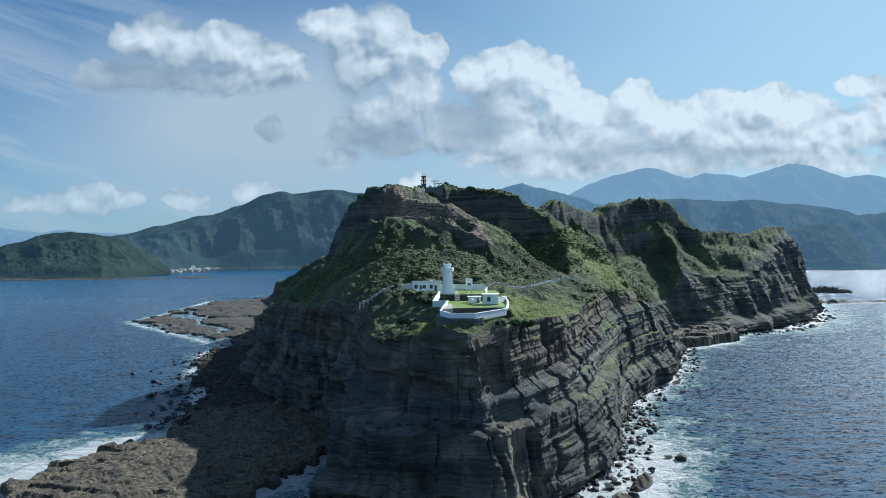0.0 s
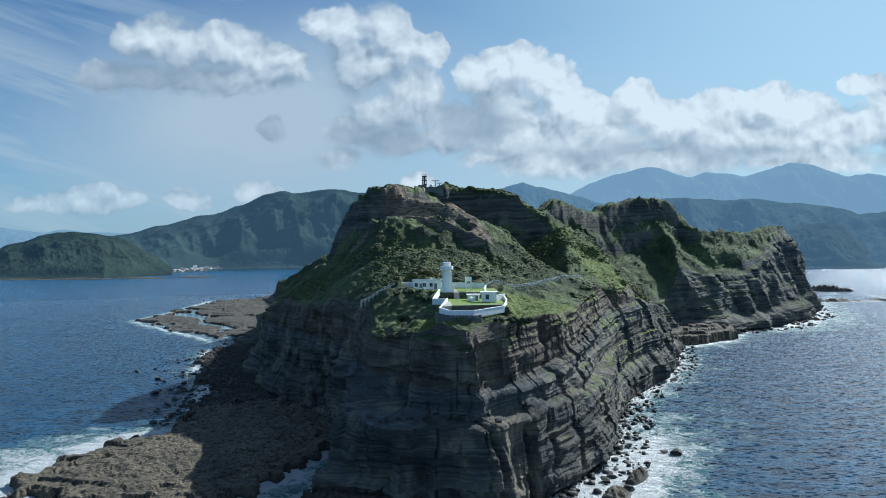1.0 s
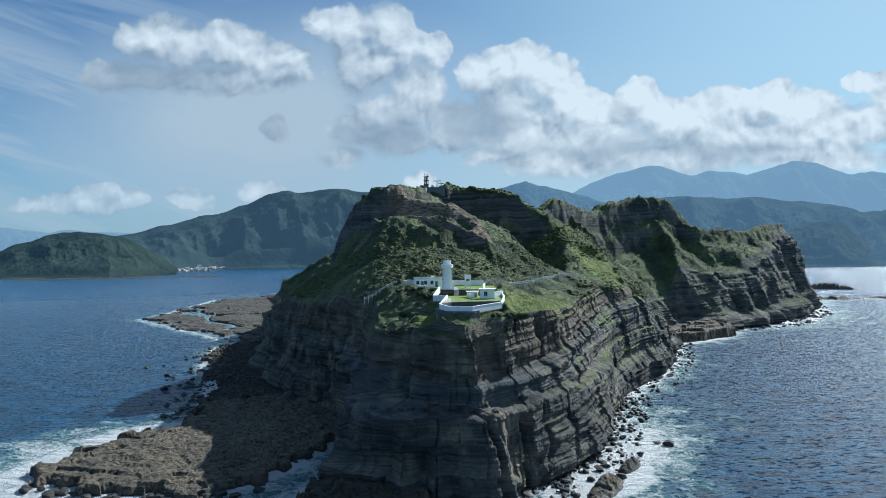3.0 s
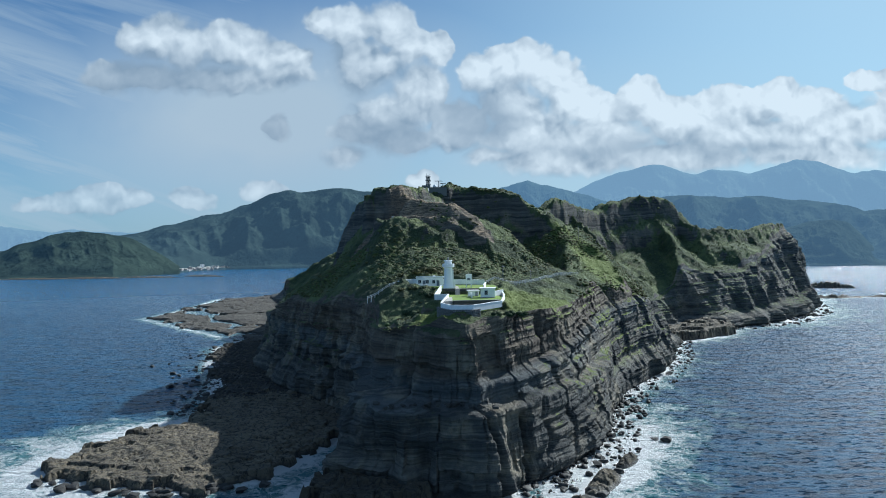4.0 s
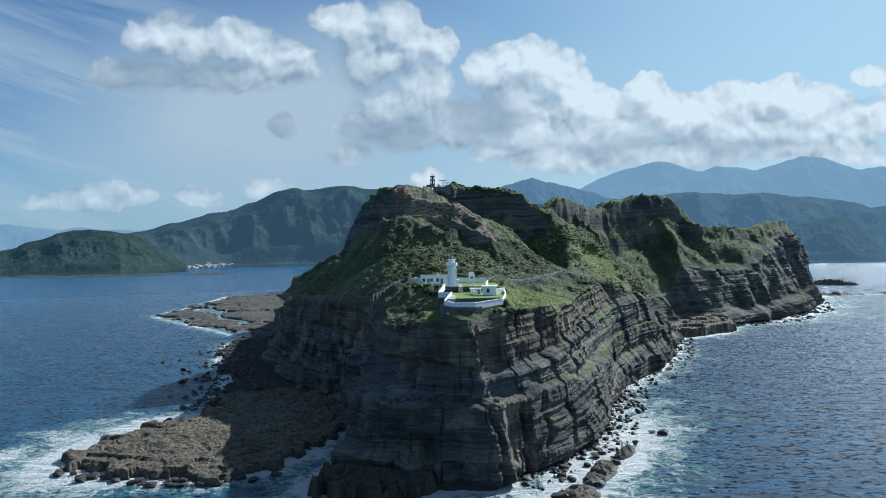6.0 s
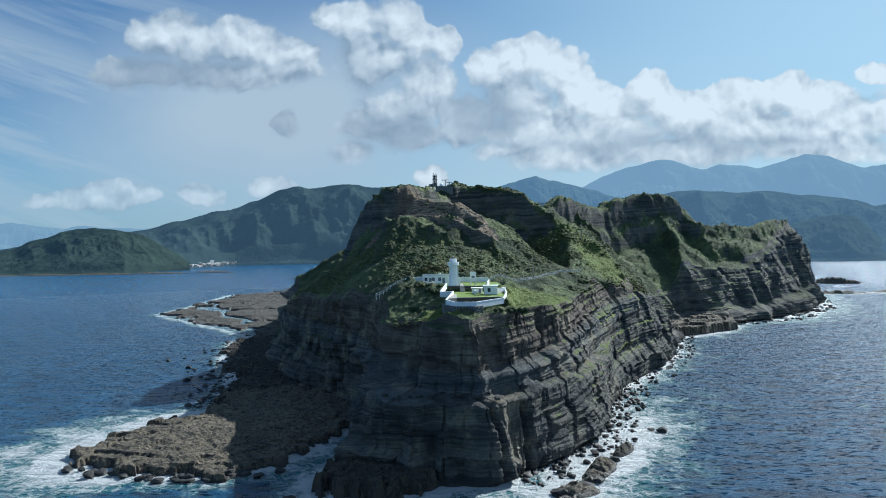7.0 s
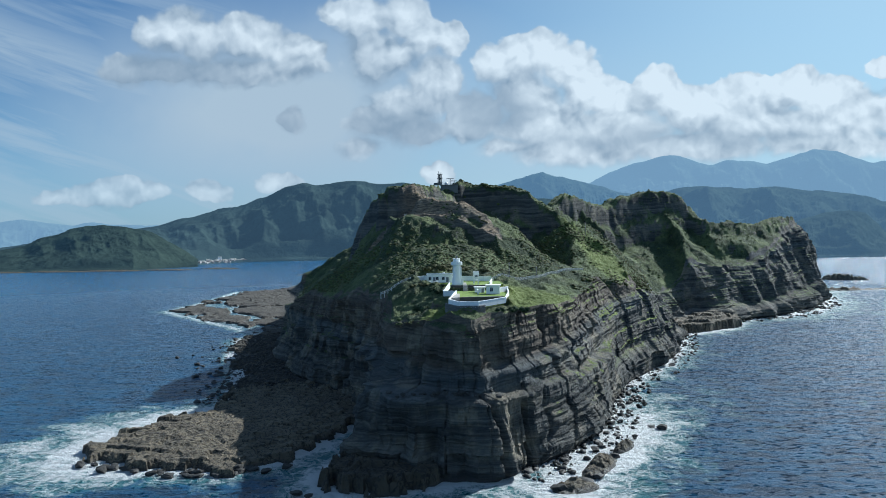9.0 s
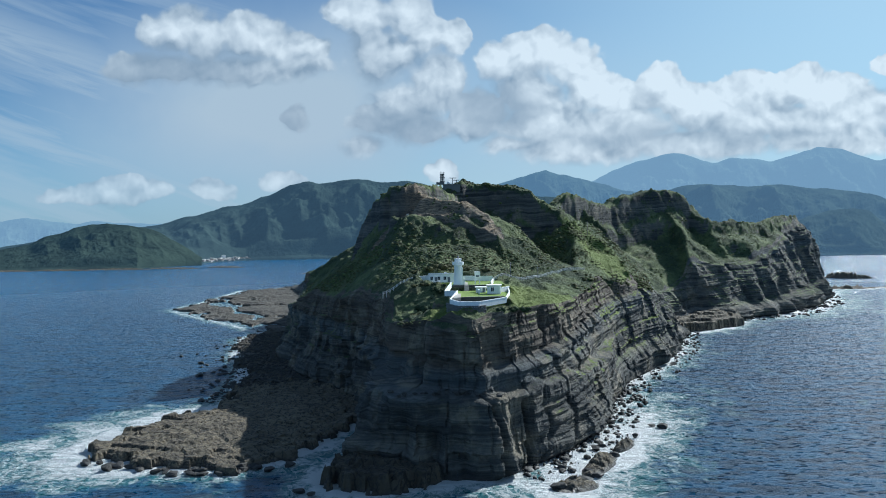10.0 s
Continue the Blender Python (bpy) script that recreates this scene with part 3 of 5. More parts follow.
# coast: foot of the cliff x, y, how far the edge lies behind it, and the place along the crest behind it
COAST_WEST = [
    (-255, 742, 30, 11.4), (-205, 580, 26, 10), (-186, 500, 20, 9.5), (-152, 385, 9, 8.8), (-140, 304, 9, 8), (-126, 222, 9, 7),
    (-112, 150, 10, 5.9), (-92, 96, 11, 4.6), (-66, 60, 8, 3.6), (-48, 34, 6, 2.8), (-36, 8, 6, 2), (-31, -14, 6, 1.5), (-32, -34, 12, 0.9), (-31, -52, 22, 0.4),
]
COAST_TIP = [
    (-22, -65, 25, 0.15), (-10, -69, 19, 0.03), (2, -70, 13, 0), (11, -68, 11, 0), (16, -60, 9, 0.03), (24, -55, 10, 0.12), (36, -42, 12, 0.5),
    (51, -19, 13, 1.1), (62, 11, 13, 1.7), (72, 40, 13, 2.4), (84, 66, 15, 3.1), (104, 95, 14, 4.0), (127, 136, 14, 5.2), (148, 190, 12, 6.8),
]
COAST_EAST = [
    (162, 232, 16, 7.9), (180, 268, 22, 8.9), (214, 296, 26, 9.6), (262, 320, 28, 10.4), (319, 369, 28, 11.3), (379, 449, 26, 12.3), (419, 540, 7, 13.4), (456, 606, 5, 14.5),
    (470, 660, 5, 15), (440, 760, 40, 14.6), (250, 850, 60, 13), (0, 880, 60, 12.4), (-160, 860, 50, 11.9),
]


def coast_stations():
    """The coast line as evenly close stations, closer near the tip."""
    rows = np.array(COAST_WEST + COAST_TIP + COAST_EAST, float)
    n, out = len(rows), []
    for i in range(n):
        a, b, c, d = rows[i - 1], rows[i], rows[(i + 1) % n], rows[(i + 2) % n]
        length = math.hypot(*(c - b)[:2])
        near = min(math.hypot(b[0], b[1] + 40), math.hypot(c[0], c[1] + 40))
        gap = 0.45 if near < 125 else (1.1 if near < 330 else 2.6)
        if i >= n - 5:
            gap = 9.0
        for t in np.arange(0, 1, 1 / max(2, round(length / gap))):
            p = 0.5 * (2 * b + (c - a) * t + (2 * a - 5 * b + 4 * c - d) * t * t + (3 * b - a - 3 * c + d) * t ** 3)
            out.append(p)
    return np.array(out)


ST = coast_stations()
tang = np.roll(ST[:, :2], -3, 0) - np.roll(ST[:, :2], 3, 0)
tang /= np.linalg.norm(tang, axis=1, keepdims=True) + 1e-9
OUTW = np.stack([tang[:, 1], -tang[:, 0]], 1)   # away from the land
for _ in range(10):
    OUTW = (np.roll(OUTW, 2, 0) + OUTW + np.roll(OUTW, -2, 0)) / 3
OUTW /= np.linalg.norm(OUTW, axis=1, keepdims=True)
run = np.r_[0, np.cumsum(np.linalg.norm(np.diff(ST[:, :2], axis=0), axis=1))]


def build_headland():
    n = len(ST)
    edge = ST[:, :2] - OUTW * ST[:, 2:3]
    top = height(edge[:, 0], edge[:, 1])
    q = np.r_[np.linspace(-0.10, 0, 5)[:-1], np.linspace(0, 1, 100)]
    Q, TOP = np.meshgrid(q, top, indexing="xy")
    Z = Q * TOP
    U = np.repeat(run[:, None], len(q), 1)
    X0, Y0 = np.repeat(ST[:, :1], len(q), 1), np.repeat(ST[:, 1:2], len(q), 1)
    back = ST[:, 2:3] * (0.70 * np.clip(Q, 0, 1) ** 1.25 + 0.30 * step01(Q, 0.15, 0.34))
    # round the tip: a bench half way up, a smooth face set back above it and a jutting brown cap
    tip = step01(Y0, 60, 10) * step01(X0 - 0.6 * Y0, 75, 45)
    bench = Q + 0.05 * fbm2(U, 0 * U, 12, 3, 92) + 0.0012 * (X0 - 0)
    stepped = 0.22 * np.clip(Q, 0, 1) ** 1.2 + 0.14 * step01(bench, 0.10, 0.17) + 0.60 * step01(bench, 0.50, 0.545) + 0.14 * step01(bench, 0.66, 0.69) - 0.12 * step01(bench, 0.73, 0.76)
    back = back * (1 - tip) + ST[:, 2:3] * stepped * tip
    back = np.where(Q < 0, Q * 60, back)
    # beds stand out and fall back, joints cut upright
    lean = Z - 0.05 * X0 - 0.03 * Y0 + 1.2 * fbm2(X0, Y0, 40, 2, 5)
    lean = lean + 1.6 * grain2(lean / 6.5, U / 200, 4)
    beds = np.floor(lean / 2.9)
    frac = lean / 2.9 - beds
    r0, r1 = lattice(beds, 0 * beds, 0 * beds, 7), lattice(beds + 1, 0 * beds, 0 * beds, 7)
    bed = r0 * (1 - step01(frac, 0.8, 1.0)) + r1 * step01(frac, 0.8, 1.0)
    thin = grain2(lean / 0.9, U / 34, 9) + 0.5 * grain2(lean / 0.45, U / 20, 10)
    lobes = 1 - 2 * np.abs(grain2(U / 25, Z / 50, 21))
    small = 1 - 2 * np.abs(grain2(U / 7.5 + 0.6 * fbm2(U, Z, 9, 2, 23), Z / 12 + 3, 22))
    split = U / 5.5 + 0.12 * fbm2(U, Z, 7, 2, 40)
    cracks = step01(np.abs(split - np.floor(split) - 0.5 - 0.3 * lattice(np.floor(split), 0 * U, 0 * U, 41)), 0.07, 0.0) * step01(grain2(np.floor(split) * 0.7, Z / 22, 42), -0.25, 0.2)
    body = step01(Q, -0.02, 0.06) * (1 - 0.75 * step01(Q, 0.95, 1.0))
    # blocks between the joints of each bed, large and small
    big, tall = np.floor(lean / 8.5), np.floor(lean / 2.9)
    col_big = np.floor(U / (9.0 + 3 * lattice(big, 0 * big, 0 * big, 71)) + 0.10 * fbm2(U, Z, 9, 3, 72))
    col = np.floor(U / (3.6 + 1.2 * lattice(tall, 0 * big, 0 * big, 73)) + 0.10 * fbm2(U, Z, 5, 3, 74))
    blocks = 1.6 * lattice(col_big, big, 0 * big, 75) + 0.55 * lattice(col, tall, 0 * big, 76)
    wide = step01(X0, 110, 200)
    lobes = lobes * 2.8 + tip * step01(Q, 0.7, 0.45) * 3.5 * (1 - 2 * np.abs(grain2(U / 19, Z / 45, 27))) + wide * 8.0 * (1.35 - np.clip(Q, 0, 1)) * (1 - 2 * np.abs(grain2(U / 33, Z / 90, 25)))
    blocks = blocks * (0.45 + 0.55 * step01(fbm2(U, Z, 22, 2, 78), -0.3, 0.3))
    notch = step01(1 - 2 * np.abs(grain2(U / 17 + 0.3 * fbm2(U, Z, 8, 2, 94), Z / 60, 95)), 0.55, 0.95) * step01(fbm2(U, Z, 30, 2, 96), -0.1, 0.25)
    # two deep upright clefts and a hollow between the buttresses of the tip
    for cx, cy, deep, wide_, low_, high_ in ((12, -67, 5.0, 0.9, 0.60, 0.45), (21, -57, 5.5, 1.2, 0.48, 0.36), (-9, -69, 4.0, 2.2, 0.34, 0.22)):
        at_u = run[np.argmin(np.hypot(ST[:, 0] - cx, ST[:, 1] - cy))]
        notch = notch + deep / 2.6 * np.exp(-((U - at_u + 1.5 * fbm2(U * 0, Z, 14, 3, 97)) / wide_) ** 2) * step01(Q, low_, high_)
    calm = 1 - 0.3 * tip * step01(Q, 0.56, 0.62) * step01(Q, 0.76, 0.72)
    lift = lobes + (blocks + small * 0.5 - cracks * 0.9 + bed * (0.55 - 0.25 * tip) + thin * 0.3) * calm - notch * 2.6 + fbm3(X0, Y0, Z, 6.0, 4, 31) * 1.5
    # ledge with grass half way up the sunny side, and a footing bench
    shelf = np.where(Q > 0, 1.0, 0) * step01(X0 + 0.5 * Y0, -30, 0) * 2.6 * (step01(Z - 0.12 * (X0 - 20) + 3 * fbm2(U, Z, 30, 2, 79), 31, 27) - 0.45)
    sunny = step01(X0, 14, 30) * step01(Y0, 110, 70)
    plain = lobes * 0.32 + blocks * 0.55 + small * 0.3 - cracks * 0.6 + bed * 0.7 + thin * 0.65 - notch * 1.8 + fbm3(X0, Y0, Z, 4.0, 4, 31) * 0.9
    lift = lift * (1 - sunny) + plain * sunny
    lift = (lift + shelf) * body
    X, Y = X0 - OUTW[:, :1] * (back - lift), Y0 - OUTW[:, 1:] * (back - lift)
    # the ground from the edge to the crest
    t = np.linspace(0, 1, 150)[1:] ** 1.15
    T = np.repeat(t[None, :], n, 0)
    EX, EY = X[:, -1:], Y[:, -1:]
    C = crest_at(np.clip(ST[:, 3], 0, 15))
    GX, GY = EX + (C[:, :1] - EX) * T, EY + (C[:, 1:] - EY) * T
    GZ = height(GX, GY)
    GZ = GZ + (ground(GX, GY) - GZ) * step01(T, 0.0, 0.05)
    # bare red rock along the two tiers of the front hill
    tier = step01(inside(GX, GY, [(-30, 95), (-16, 98), (2, 90), (14, 84), (22, 82), (17, 96), (6, 105), (-4, 113), (-10, 128), (-18, 138), (-31, 128), (-31, 117), (-22, 108)]), -4, 3)
    bare = tier * step01(fbm2(GX, GY, 12, 4, 330), -0.55, -0.05)
    iron = np.maximum(bare, 0.9 * step01(np.hypot(GX + 44, (GY - 112) * 1.4), 14, 7))
    bare = np.maximum(bare, 0.8 * step01(T, 0.05, 0.0))
    pts = np.concatenate([np.stack([X, Y, Z], -1), np.stack([GX, GY, GZ], -1)], 1)
    ob = sheet("ground", pts, LAND, wrap=True)
    soft = np.ones((n, pts.shape[1] - 1), bool)
    soft[:, : len(q) - 1] = False
    ob.data.polygons.foreach_set("use_smooth", soft.ravel())
    at = ob.data.attributes.new("bare", "FLOAT", "POINT")
    at.data.foreach_set("value", np.concatenate([0.65 - 0.5 * step01(Q, 0.97, 1.0) + 0.6 * tip * step01(Q, 0.9, 0.8), bare], 1).astype(np.float32).ravel())
    at = ob.data.attributes.new("iron", "FLOAT", "POINT")
    at.data.foreach_set("value", np.concatenate([0 * Q, iron], 1).astype(np.float32).ravel())
    # fresh grass, its sunlight put into the colour, beside the yard, along the sunny spur and on the ledges of the
    # sunny cliff
    run_x = 84 + (GY - 150) * -0.12
    lush_sunlit = np.maximum(step01(np.hypot(GX - 32, (GY + 22) * 0.7), 30, 12), 0.85 * step01(np.abs(GX - run_x), 20, 6) * step01(GY, 80, 105) * step01(GY, 205, 185))
    lush_sunlit = np.maximum(lush_sunlit, 0.8 * step01(np.hypot(GX + 2, GY + 46), 16, 6))
    ledge = 0.9 * step01(X0 + 0.5 * Y0, -10, 15) * step01(Y0, 150, 110) * np.ones_like(Q)
    at = ob.data.attributes.new("lush_sunlit", "FLOAT", "POINT")
    at.data.foreach_set("value", np.concatenate([ledge, lush_sunlit], 1).astype(np.float32).ravel())
    return tagged(ob, "steep sandstone headland with grassy slopes above dark layered sea cliffs", "headland", kind="structure")


build_headland()


# ---------- rock shelves at the foot ----------
SHELVES = [
    # outline, height, grid step, crack size
    ([(-121, -51), (-124, -38), (-120, -18), (-112, 4), (-103, 14), (-100, 30), (-104, 48), (-80, 66), (-58, 52), (-40, 30), (-28, 8), (-34, 2), (-42, -16), (-49, -32), (-54, -50), (-72, -61), (-82, -58), (-92, -56), (-102, -58), (-108, -52)], 2.2, 0.6, 4.2),
    ([(-108, 50), (-112, 75), (-122, 104), (-138, 140), (-146, 175), (-158, 212), (-150, 260), (-120, 250), (-100, 170), (-85, 110), (-60, 62), (-80, 40)], 1.2, 1.0, 6.0),
    ([(-168, 262), (-205, 308), (-250, 360), (-302, 420), (-300, 505), (-306, 600), (-312, 680), (-254, 728), (-190, 590), (-170, 500), (-130, 380), (-110, 250), (-140, 230)], 1.5, 2.0, 9.0),
    ([(-41, -66), (-37, -75), (-26, -79), (-15, -77), (-9, -72), (-8, -60), (-28, -50), (-40, -56)], 4.6, 0.5, 2.6),
    ([(140, 205), (160, 222), (186, 236), (206, 250), (222, 276), (232, 312), (190, 300), (150, 240)], 6.2, 1.0, 7.0),
]


def cracks2(x, y, size, seed):
    """0 along the joints between blocks, rising to 1 within them; and a number for each block."""
    gx, gy = x / size, y / size
    ix, iy = np.floor(gx), np.floor(gy)
    f1, f2, tag = np.full(x.shape, 9.0), np.full(x.shape, 9.0), np.zeros(x.shape)
    for ax in (-1, 0, 1):
        for ay in (-1, 0, 1):
            cx, cy = ix + ax, iy + ay
            px = cx + 0.5 + 0.42 * lattice(cx, cy, 0 * cx, seed)
            py = cy + 0.5 + 0.42 * lattice(cx, cy, 0 * cx + 1, seed)
            d = np.hypot(gx - px, gy - py)
            near = d < f1
            f2 = np.where(near, f1, np.minimum(f2, d))
            tag = np.where(near, lattice(cx, cy, 0 * cx + 2, seed), tag)
            f1 = np.where(near, d, f1)
    return np.clip((f2 - f1) * size, 0, 1), tag


def shelf_height(k, x, y):
    """The top of a rock shelf at the given places."""
    outline, top, gap, block = SHELVES[k]
    seed, tall = 100 + 20 * k, top / 2.2
    d = inside(x, y, outline) + fbm2(x, y, 5 * block, 5, seed, 0.6) * (2.4 * block - 4) + fbm2(x, y, 2.2 * block, 3, seed + 2) * block * 0.9
    c, tag = cracks2(x + fbm2(x, y, 6, 2, seed + 3) * 1.5, y + fbm2(x, y, 6, 2, seed + 4) * 1.5, block, seed)
    c2, tag2 = cracks2(x, y, block * 0.45, seed + 9)
    if k == 2:   # gullies of sea water between fingers of rock
        d = np.minimum(d, 70 * (np.abs(fbm2(x + 0.4 * y, y * 0.45, 46, 5, seed + 11)) - 0.10) + 0.12 * np.clip(x + 0.35 * y + 110, 0, 80)) - 3.0
    rise = step01(d + tag * 2.5, -1.5, 1.2)
    z = -2.5 + (top + 2.5) * rise + (tag * (0.16 + 0.8 * step01(d, 10, 2)) + tag2 * 0.12) * rise - (1 - step01(c, 0, 0.5)) * 0.35 * rise + fbm2(x + 0.5 * y, y * 0.3, 2.5, 3, seed + 13) * 0.45 * rise - (1 - step01(c2, 0, 0.3)) * 0.2 * rise
    return z + fbm2(x, y, 18, 4, seed + 7) * 0.7 * rise + tall * (0.7 * step01(d + 3 * tag, 9, 10.5) + 0.6 * step01(d + 4 * tag, 17, 19) + step01(d, 20, 46) * 1.2)


def build_shelf(k, mat):
    o, gap = np.array(SHELVES[k][0], float), SHELVES[k][2]
    xs, ys = np.arange(o[:, 0].min() - 6, o[:, 0].max() + 6, gap), np.arange(o[:, 1].min() - 6, o[:, 1].max() + 6, gap)
    X, Y = np.meshgrid(xs, ys, indexing="ij")
    ob = sheet("rock_shelf", np.stack([X, Y, shelf_height(k, X, Y)], -1), mat, smooth=False)
    return tagged(ob, SHELF_LABELS[k], "rock shelf", kind="structure")


SHELF_LABELS = ("brown wave-cut rock shelf with jointed blocks beside the sea", "dark shaded beach of rock and boulders below the cliff",
                "low grey wave-cut rock shelf running out into the bay", "stepped dark rock ledges at the foot of the cliff", "flat layered rock ledge at the head of the cove")
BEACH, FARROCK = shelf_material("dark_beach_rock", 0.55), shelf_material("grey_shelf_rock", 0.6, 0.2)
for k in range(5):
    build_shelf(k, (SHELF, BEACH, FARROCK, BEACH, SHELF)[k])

# ---------- the sea ----------
def build_sea():
    fx = np.r_[-4900, -3600, -2600, -1900, -1400, -1000, -760, np.arange(-600, -330, 22), np.arange(-330, 560, 3.0), np.arange(560, 800, 22), 900, 1150, 1500, 2000, 2700, 3700, 4900]
    fy = np.r_[-1500, -900, -600, -450, -330, np.arange(-250, 330, 2.6), np.arange(330, 800, 7.0), 850, 950, 1100, 1300, 1600, 2000, 2500, 3200, 4000, 4900]
    X, Y = np.meshgrid(fx, fy, indexing="ij")
    land = inside(X, Y, ST[::6, :2])
    for outline, *_ in SHELVES:
        land = np.maximum(land, inside(X, Y, outline))
    land = np.maximum(land, 7 - np.hypot((X - 46) * 0.8 - (Y + 45) * 0.45, (Y + 45) * 0.2 + (X - 46) * 0.1) * 1.0)
    side = step01(X, -60, 30)
    reach = 6.0 + 6.5 * side + 22 * step01(X, 215, 330) + 36 * step01(np.hypot(X + 132, Y + 26), 80, 10) + 7 * step01(np.hypot(X + 42, Y + 66), 45, 10)
    shore = np.exp(-np.clip(-land, 0, 500) / reach)
    shore = np.where((land > 1) & (Y > 250) & (X < -100), 0.38, shore)
    calm = step01(np.hypot(X, Y + 250), 250, 1500)
    near = step01(np.hypot(X, Y), 900, 330) * step01(Y, -330, -240) * step01(np.abs(X - 110), 450, 400)
    wave = fbm2(X * 0.9 + 0.3 * Y, Y * 1.5 - 0.4 * X, 17, 3, 81) * 0.32 + fbm2(X, Y * 1.3, 46, 2, 82) * 0.25
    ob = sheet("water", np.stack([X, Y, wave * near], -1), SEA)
    at = ob.data.attributes.new("shore", "FLOAT", "POINT")
    at.data.foreach_set("value", shore.astype(np.float32).ravel())
    at = ob.data.attributes.new("calm", "FLOAT", "POINT")
    at.data.foreach_set("value", calm.astype(np.float32).ravel())
    return tagged(ob, "dark blue open sea with white surf along the rocks", "sea", kind="structure")


build_sea()


# ---------- far hills ----------
def tangents(px):
    return [((x - 784) / 1180, (437 - y) / 1180) for x, y in px]


def hill_range(name, skyline, shore, crest, mat, label, seed, back=1.25, rough=1.0, cols=760, rows=110):
    """A range of hills: skyline as (tangent right of ahead, tangent above eye level), seen from the air off the tip."""
    sky_ = np.array(skyline)
    eye = np.array([-1.5, -250.0, 67.7])
    a = np.linspace(sky_[0, 0], sky_[-1, 0], cols)
    el = np.interp(a, sky_[:, 0], sky_[:, 1])
    for _ in range(3):
        el = np.convolve(np.pad(el, 3, "edge"), np.ones(7) / 7, "valid")
    near = np.interp(a, [p[0] for p in tangents(shore)], [p[1] for p in shore])[:, None]
    r = np.linspace(0, 1, rows) ** 1.15
    R = near + (crest * back - near) * r[None, :]
    k = (R - near) / (crest - near)
    X, Y = eye[0] + R * a[:, None], eye[1] + R
    topz = eye[2] + crest * el[:, None]
    spur = 0.65 * ridged2(a[:, None] * crest + 0.10 * R, R * 0.42, crest * 0.085, 5, seed) + 0.35 * ridged2(X, Y, crest * 0.05, 4, seed + 3)
    w = np.clip(k, 0, 1)
    prof = 0.03 * step01(w, 0, 0.02) + 0.17 * step01(w, 0.05, 0.16) + 0.80 * step01(w, 0.05, 1.25) / step01(1.0, 0.05, 1.25)
    Z = topz * np.where(k <= 1, prof, 1 - 0.9 * (k - 1))
    Z = Z + rough * (topz * 0.40) * (spur - 0.2) * np.clip(np.sin(np.pi * np.clip(k * 1.03, 0, 1)), 0, 1) * step01(k, 0.05, 0.25) + fbm2(X, Y, crest * 0.02, 3, seed + 5) * crest * 0.0022 * step01(k, 0.02, 0.2)
    Z[:, 0] = -4
    ob = sheet(name, np.stack([X, Y, Z], -1), mat)
    return tagged(ob, label, "hills", kind="structure")


FOREST = (0.024, 0.033, 0.024)
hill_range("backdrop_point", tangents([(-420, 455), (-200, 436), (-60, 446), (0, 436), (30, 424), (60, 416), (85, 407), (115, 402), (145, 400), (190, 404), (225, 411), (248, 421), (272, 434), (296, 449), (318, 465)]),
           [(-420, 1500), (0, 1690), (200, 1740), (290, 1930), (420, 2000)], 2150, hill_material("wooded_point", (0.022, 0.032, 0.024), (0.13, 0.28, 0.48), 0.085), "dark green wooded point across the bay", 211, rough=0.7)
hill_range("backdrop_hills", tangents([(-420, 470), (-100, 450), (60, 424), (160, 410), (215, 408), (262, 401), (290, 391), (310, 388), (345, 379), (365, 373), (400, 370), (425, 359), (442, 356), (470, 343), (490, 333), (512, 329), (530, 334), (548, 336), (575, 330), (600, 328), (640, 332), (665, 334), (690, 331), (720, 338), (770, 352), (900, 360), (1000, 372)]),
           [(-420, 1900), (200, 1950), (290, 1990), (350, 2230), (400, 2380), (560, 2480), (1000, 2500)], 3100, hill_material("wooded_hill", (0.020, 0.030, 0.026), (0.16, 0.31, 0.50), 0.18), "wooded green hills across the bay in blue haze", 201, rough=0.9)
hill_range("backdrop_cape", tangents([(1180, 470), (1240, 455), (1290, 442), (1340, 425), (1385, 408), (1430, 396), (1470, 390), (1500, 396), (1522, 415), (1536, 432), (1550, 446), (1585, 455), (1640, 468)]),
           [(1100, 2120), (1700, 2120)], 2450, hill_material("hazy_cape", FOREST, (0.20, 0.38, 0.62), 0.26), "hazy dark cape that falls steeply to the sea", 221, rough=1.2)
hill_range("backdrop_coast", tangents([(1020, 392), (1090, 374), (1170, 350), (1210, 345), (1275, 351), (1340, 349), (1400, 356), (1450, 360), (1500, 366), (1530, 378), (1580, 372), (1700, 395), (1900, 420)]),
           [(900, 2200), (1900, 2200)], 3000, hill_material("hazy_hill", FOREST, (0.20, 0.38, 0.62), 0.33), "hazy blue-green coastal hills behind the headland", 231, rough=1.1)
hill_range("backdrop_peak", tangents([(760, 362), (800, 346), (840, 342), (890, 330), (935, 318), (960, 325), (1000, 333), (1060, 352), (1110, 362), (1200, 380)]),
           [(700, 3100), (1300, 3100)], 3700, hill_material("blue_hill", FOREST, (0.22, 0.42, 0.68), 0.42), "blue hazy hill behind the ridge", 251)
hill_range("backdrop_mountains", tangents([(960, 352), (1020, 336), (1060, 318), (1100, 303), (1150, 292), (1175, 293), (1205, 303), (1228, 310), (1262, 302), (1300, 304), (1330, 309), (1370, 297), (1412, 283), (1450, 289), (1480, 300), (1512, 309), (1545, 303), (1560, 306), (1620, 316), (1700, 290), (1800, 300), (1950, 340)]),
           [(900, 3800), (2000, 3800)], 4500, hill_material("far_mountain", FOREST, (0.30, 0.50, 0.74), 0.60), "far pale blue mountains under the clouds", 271)
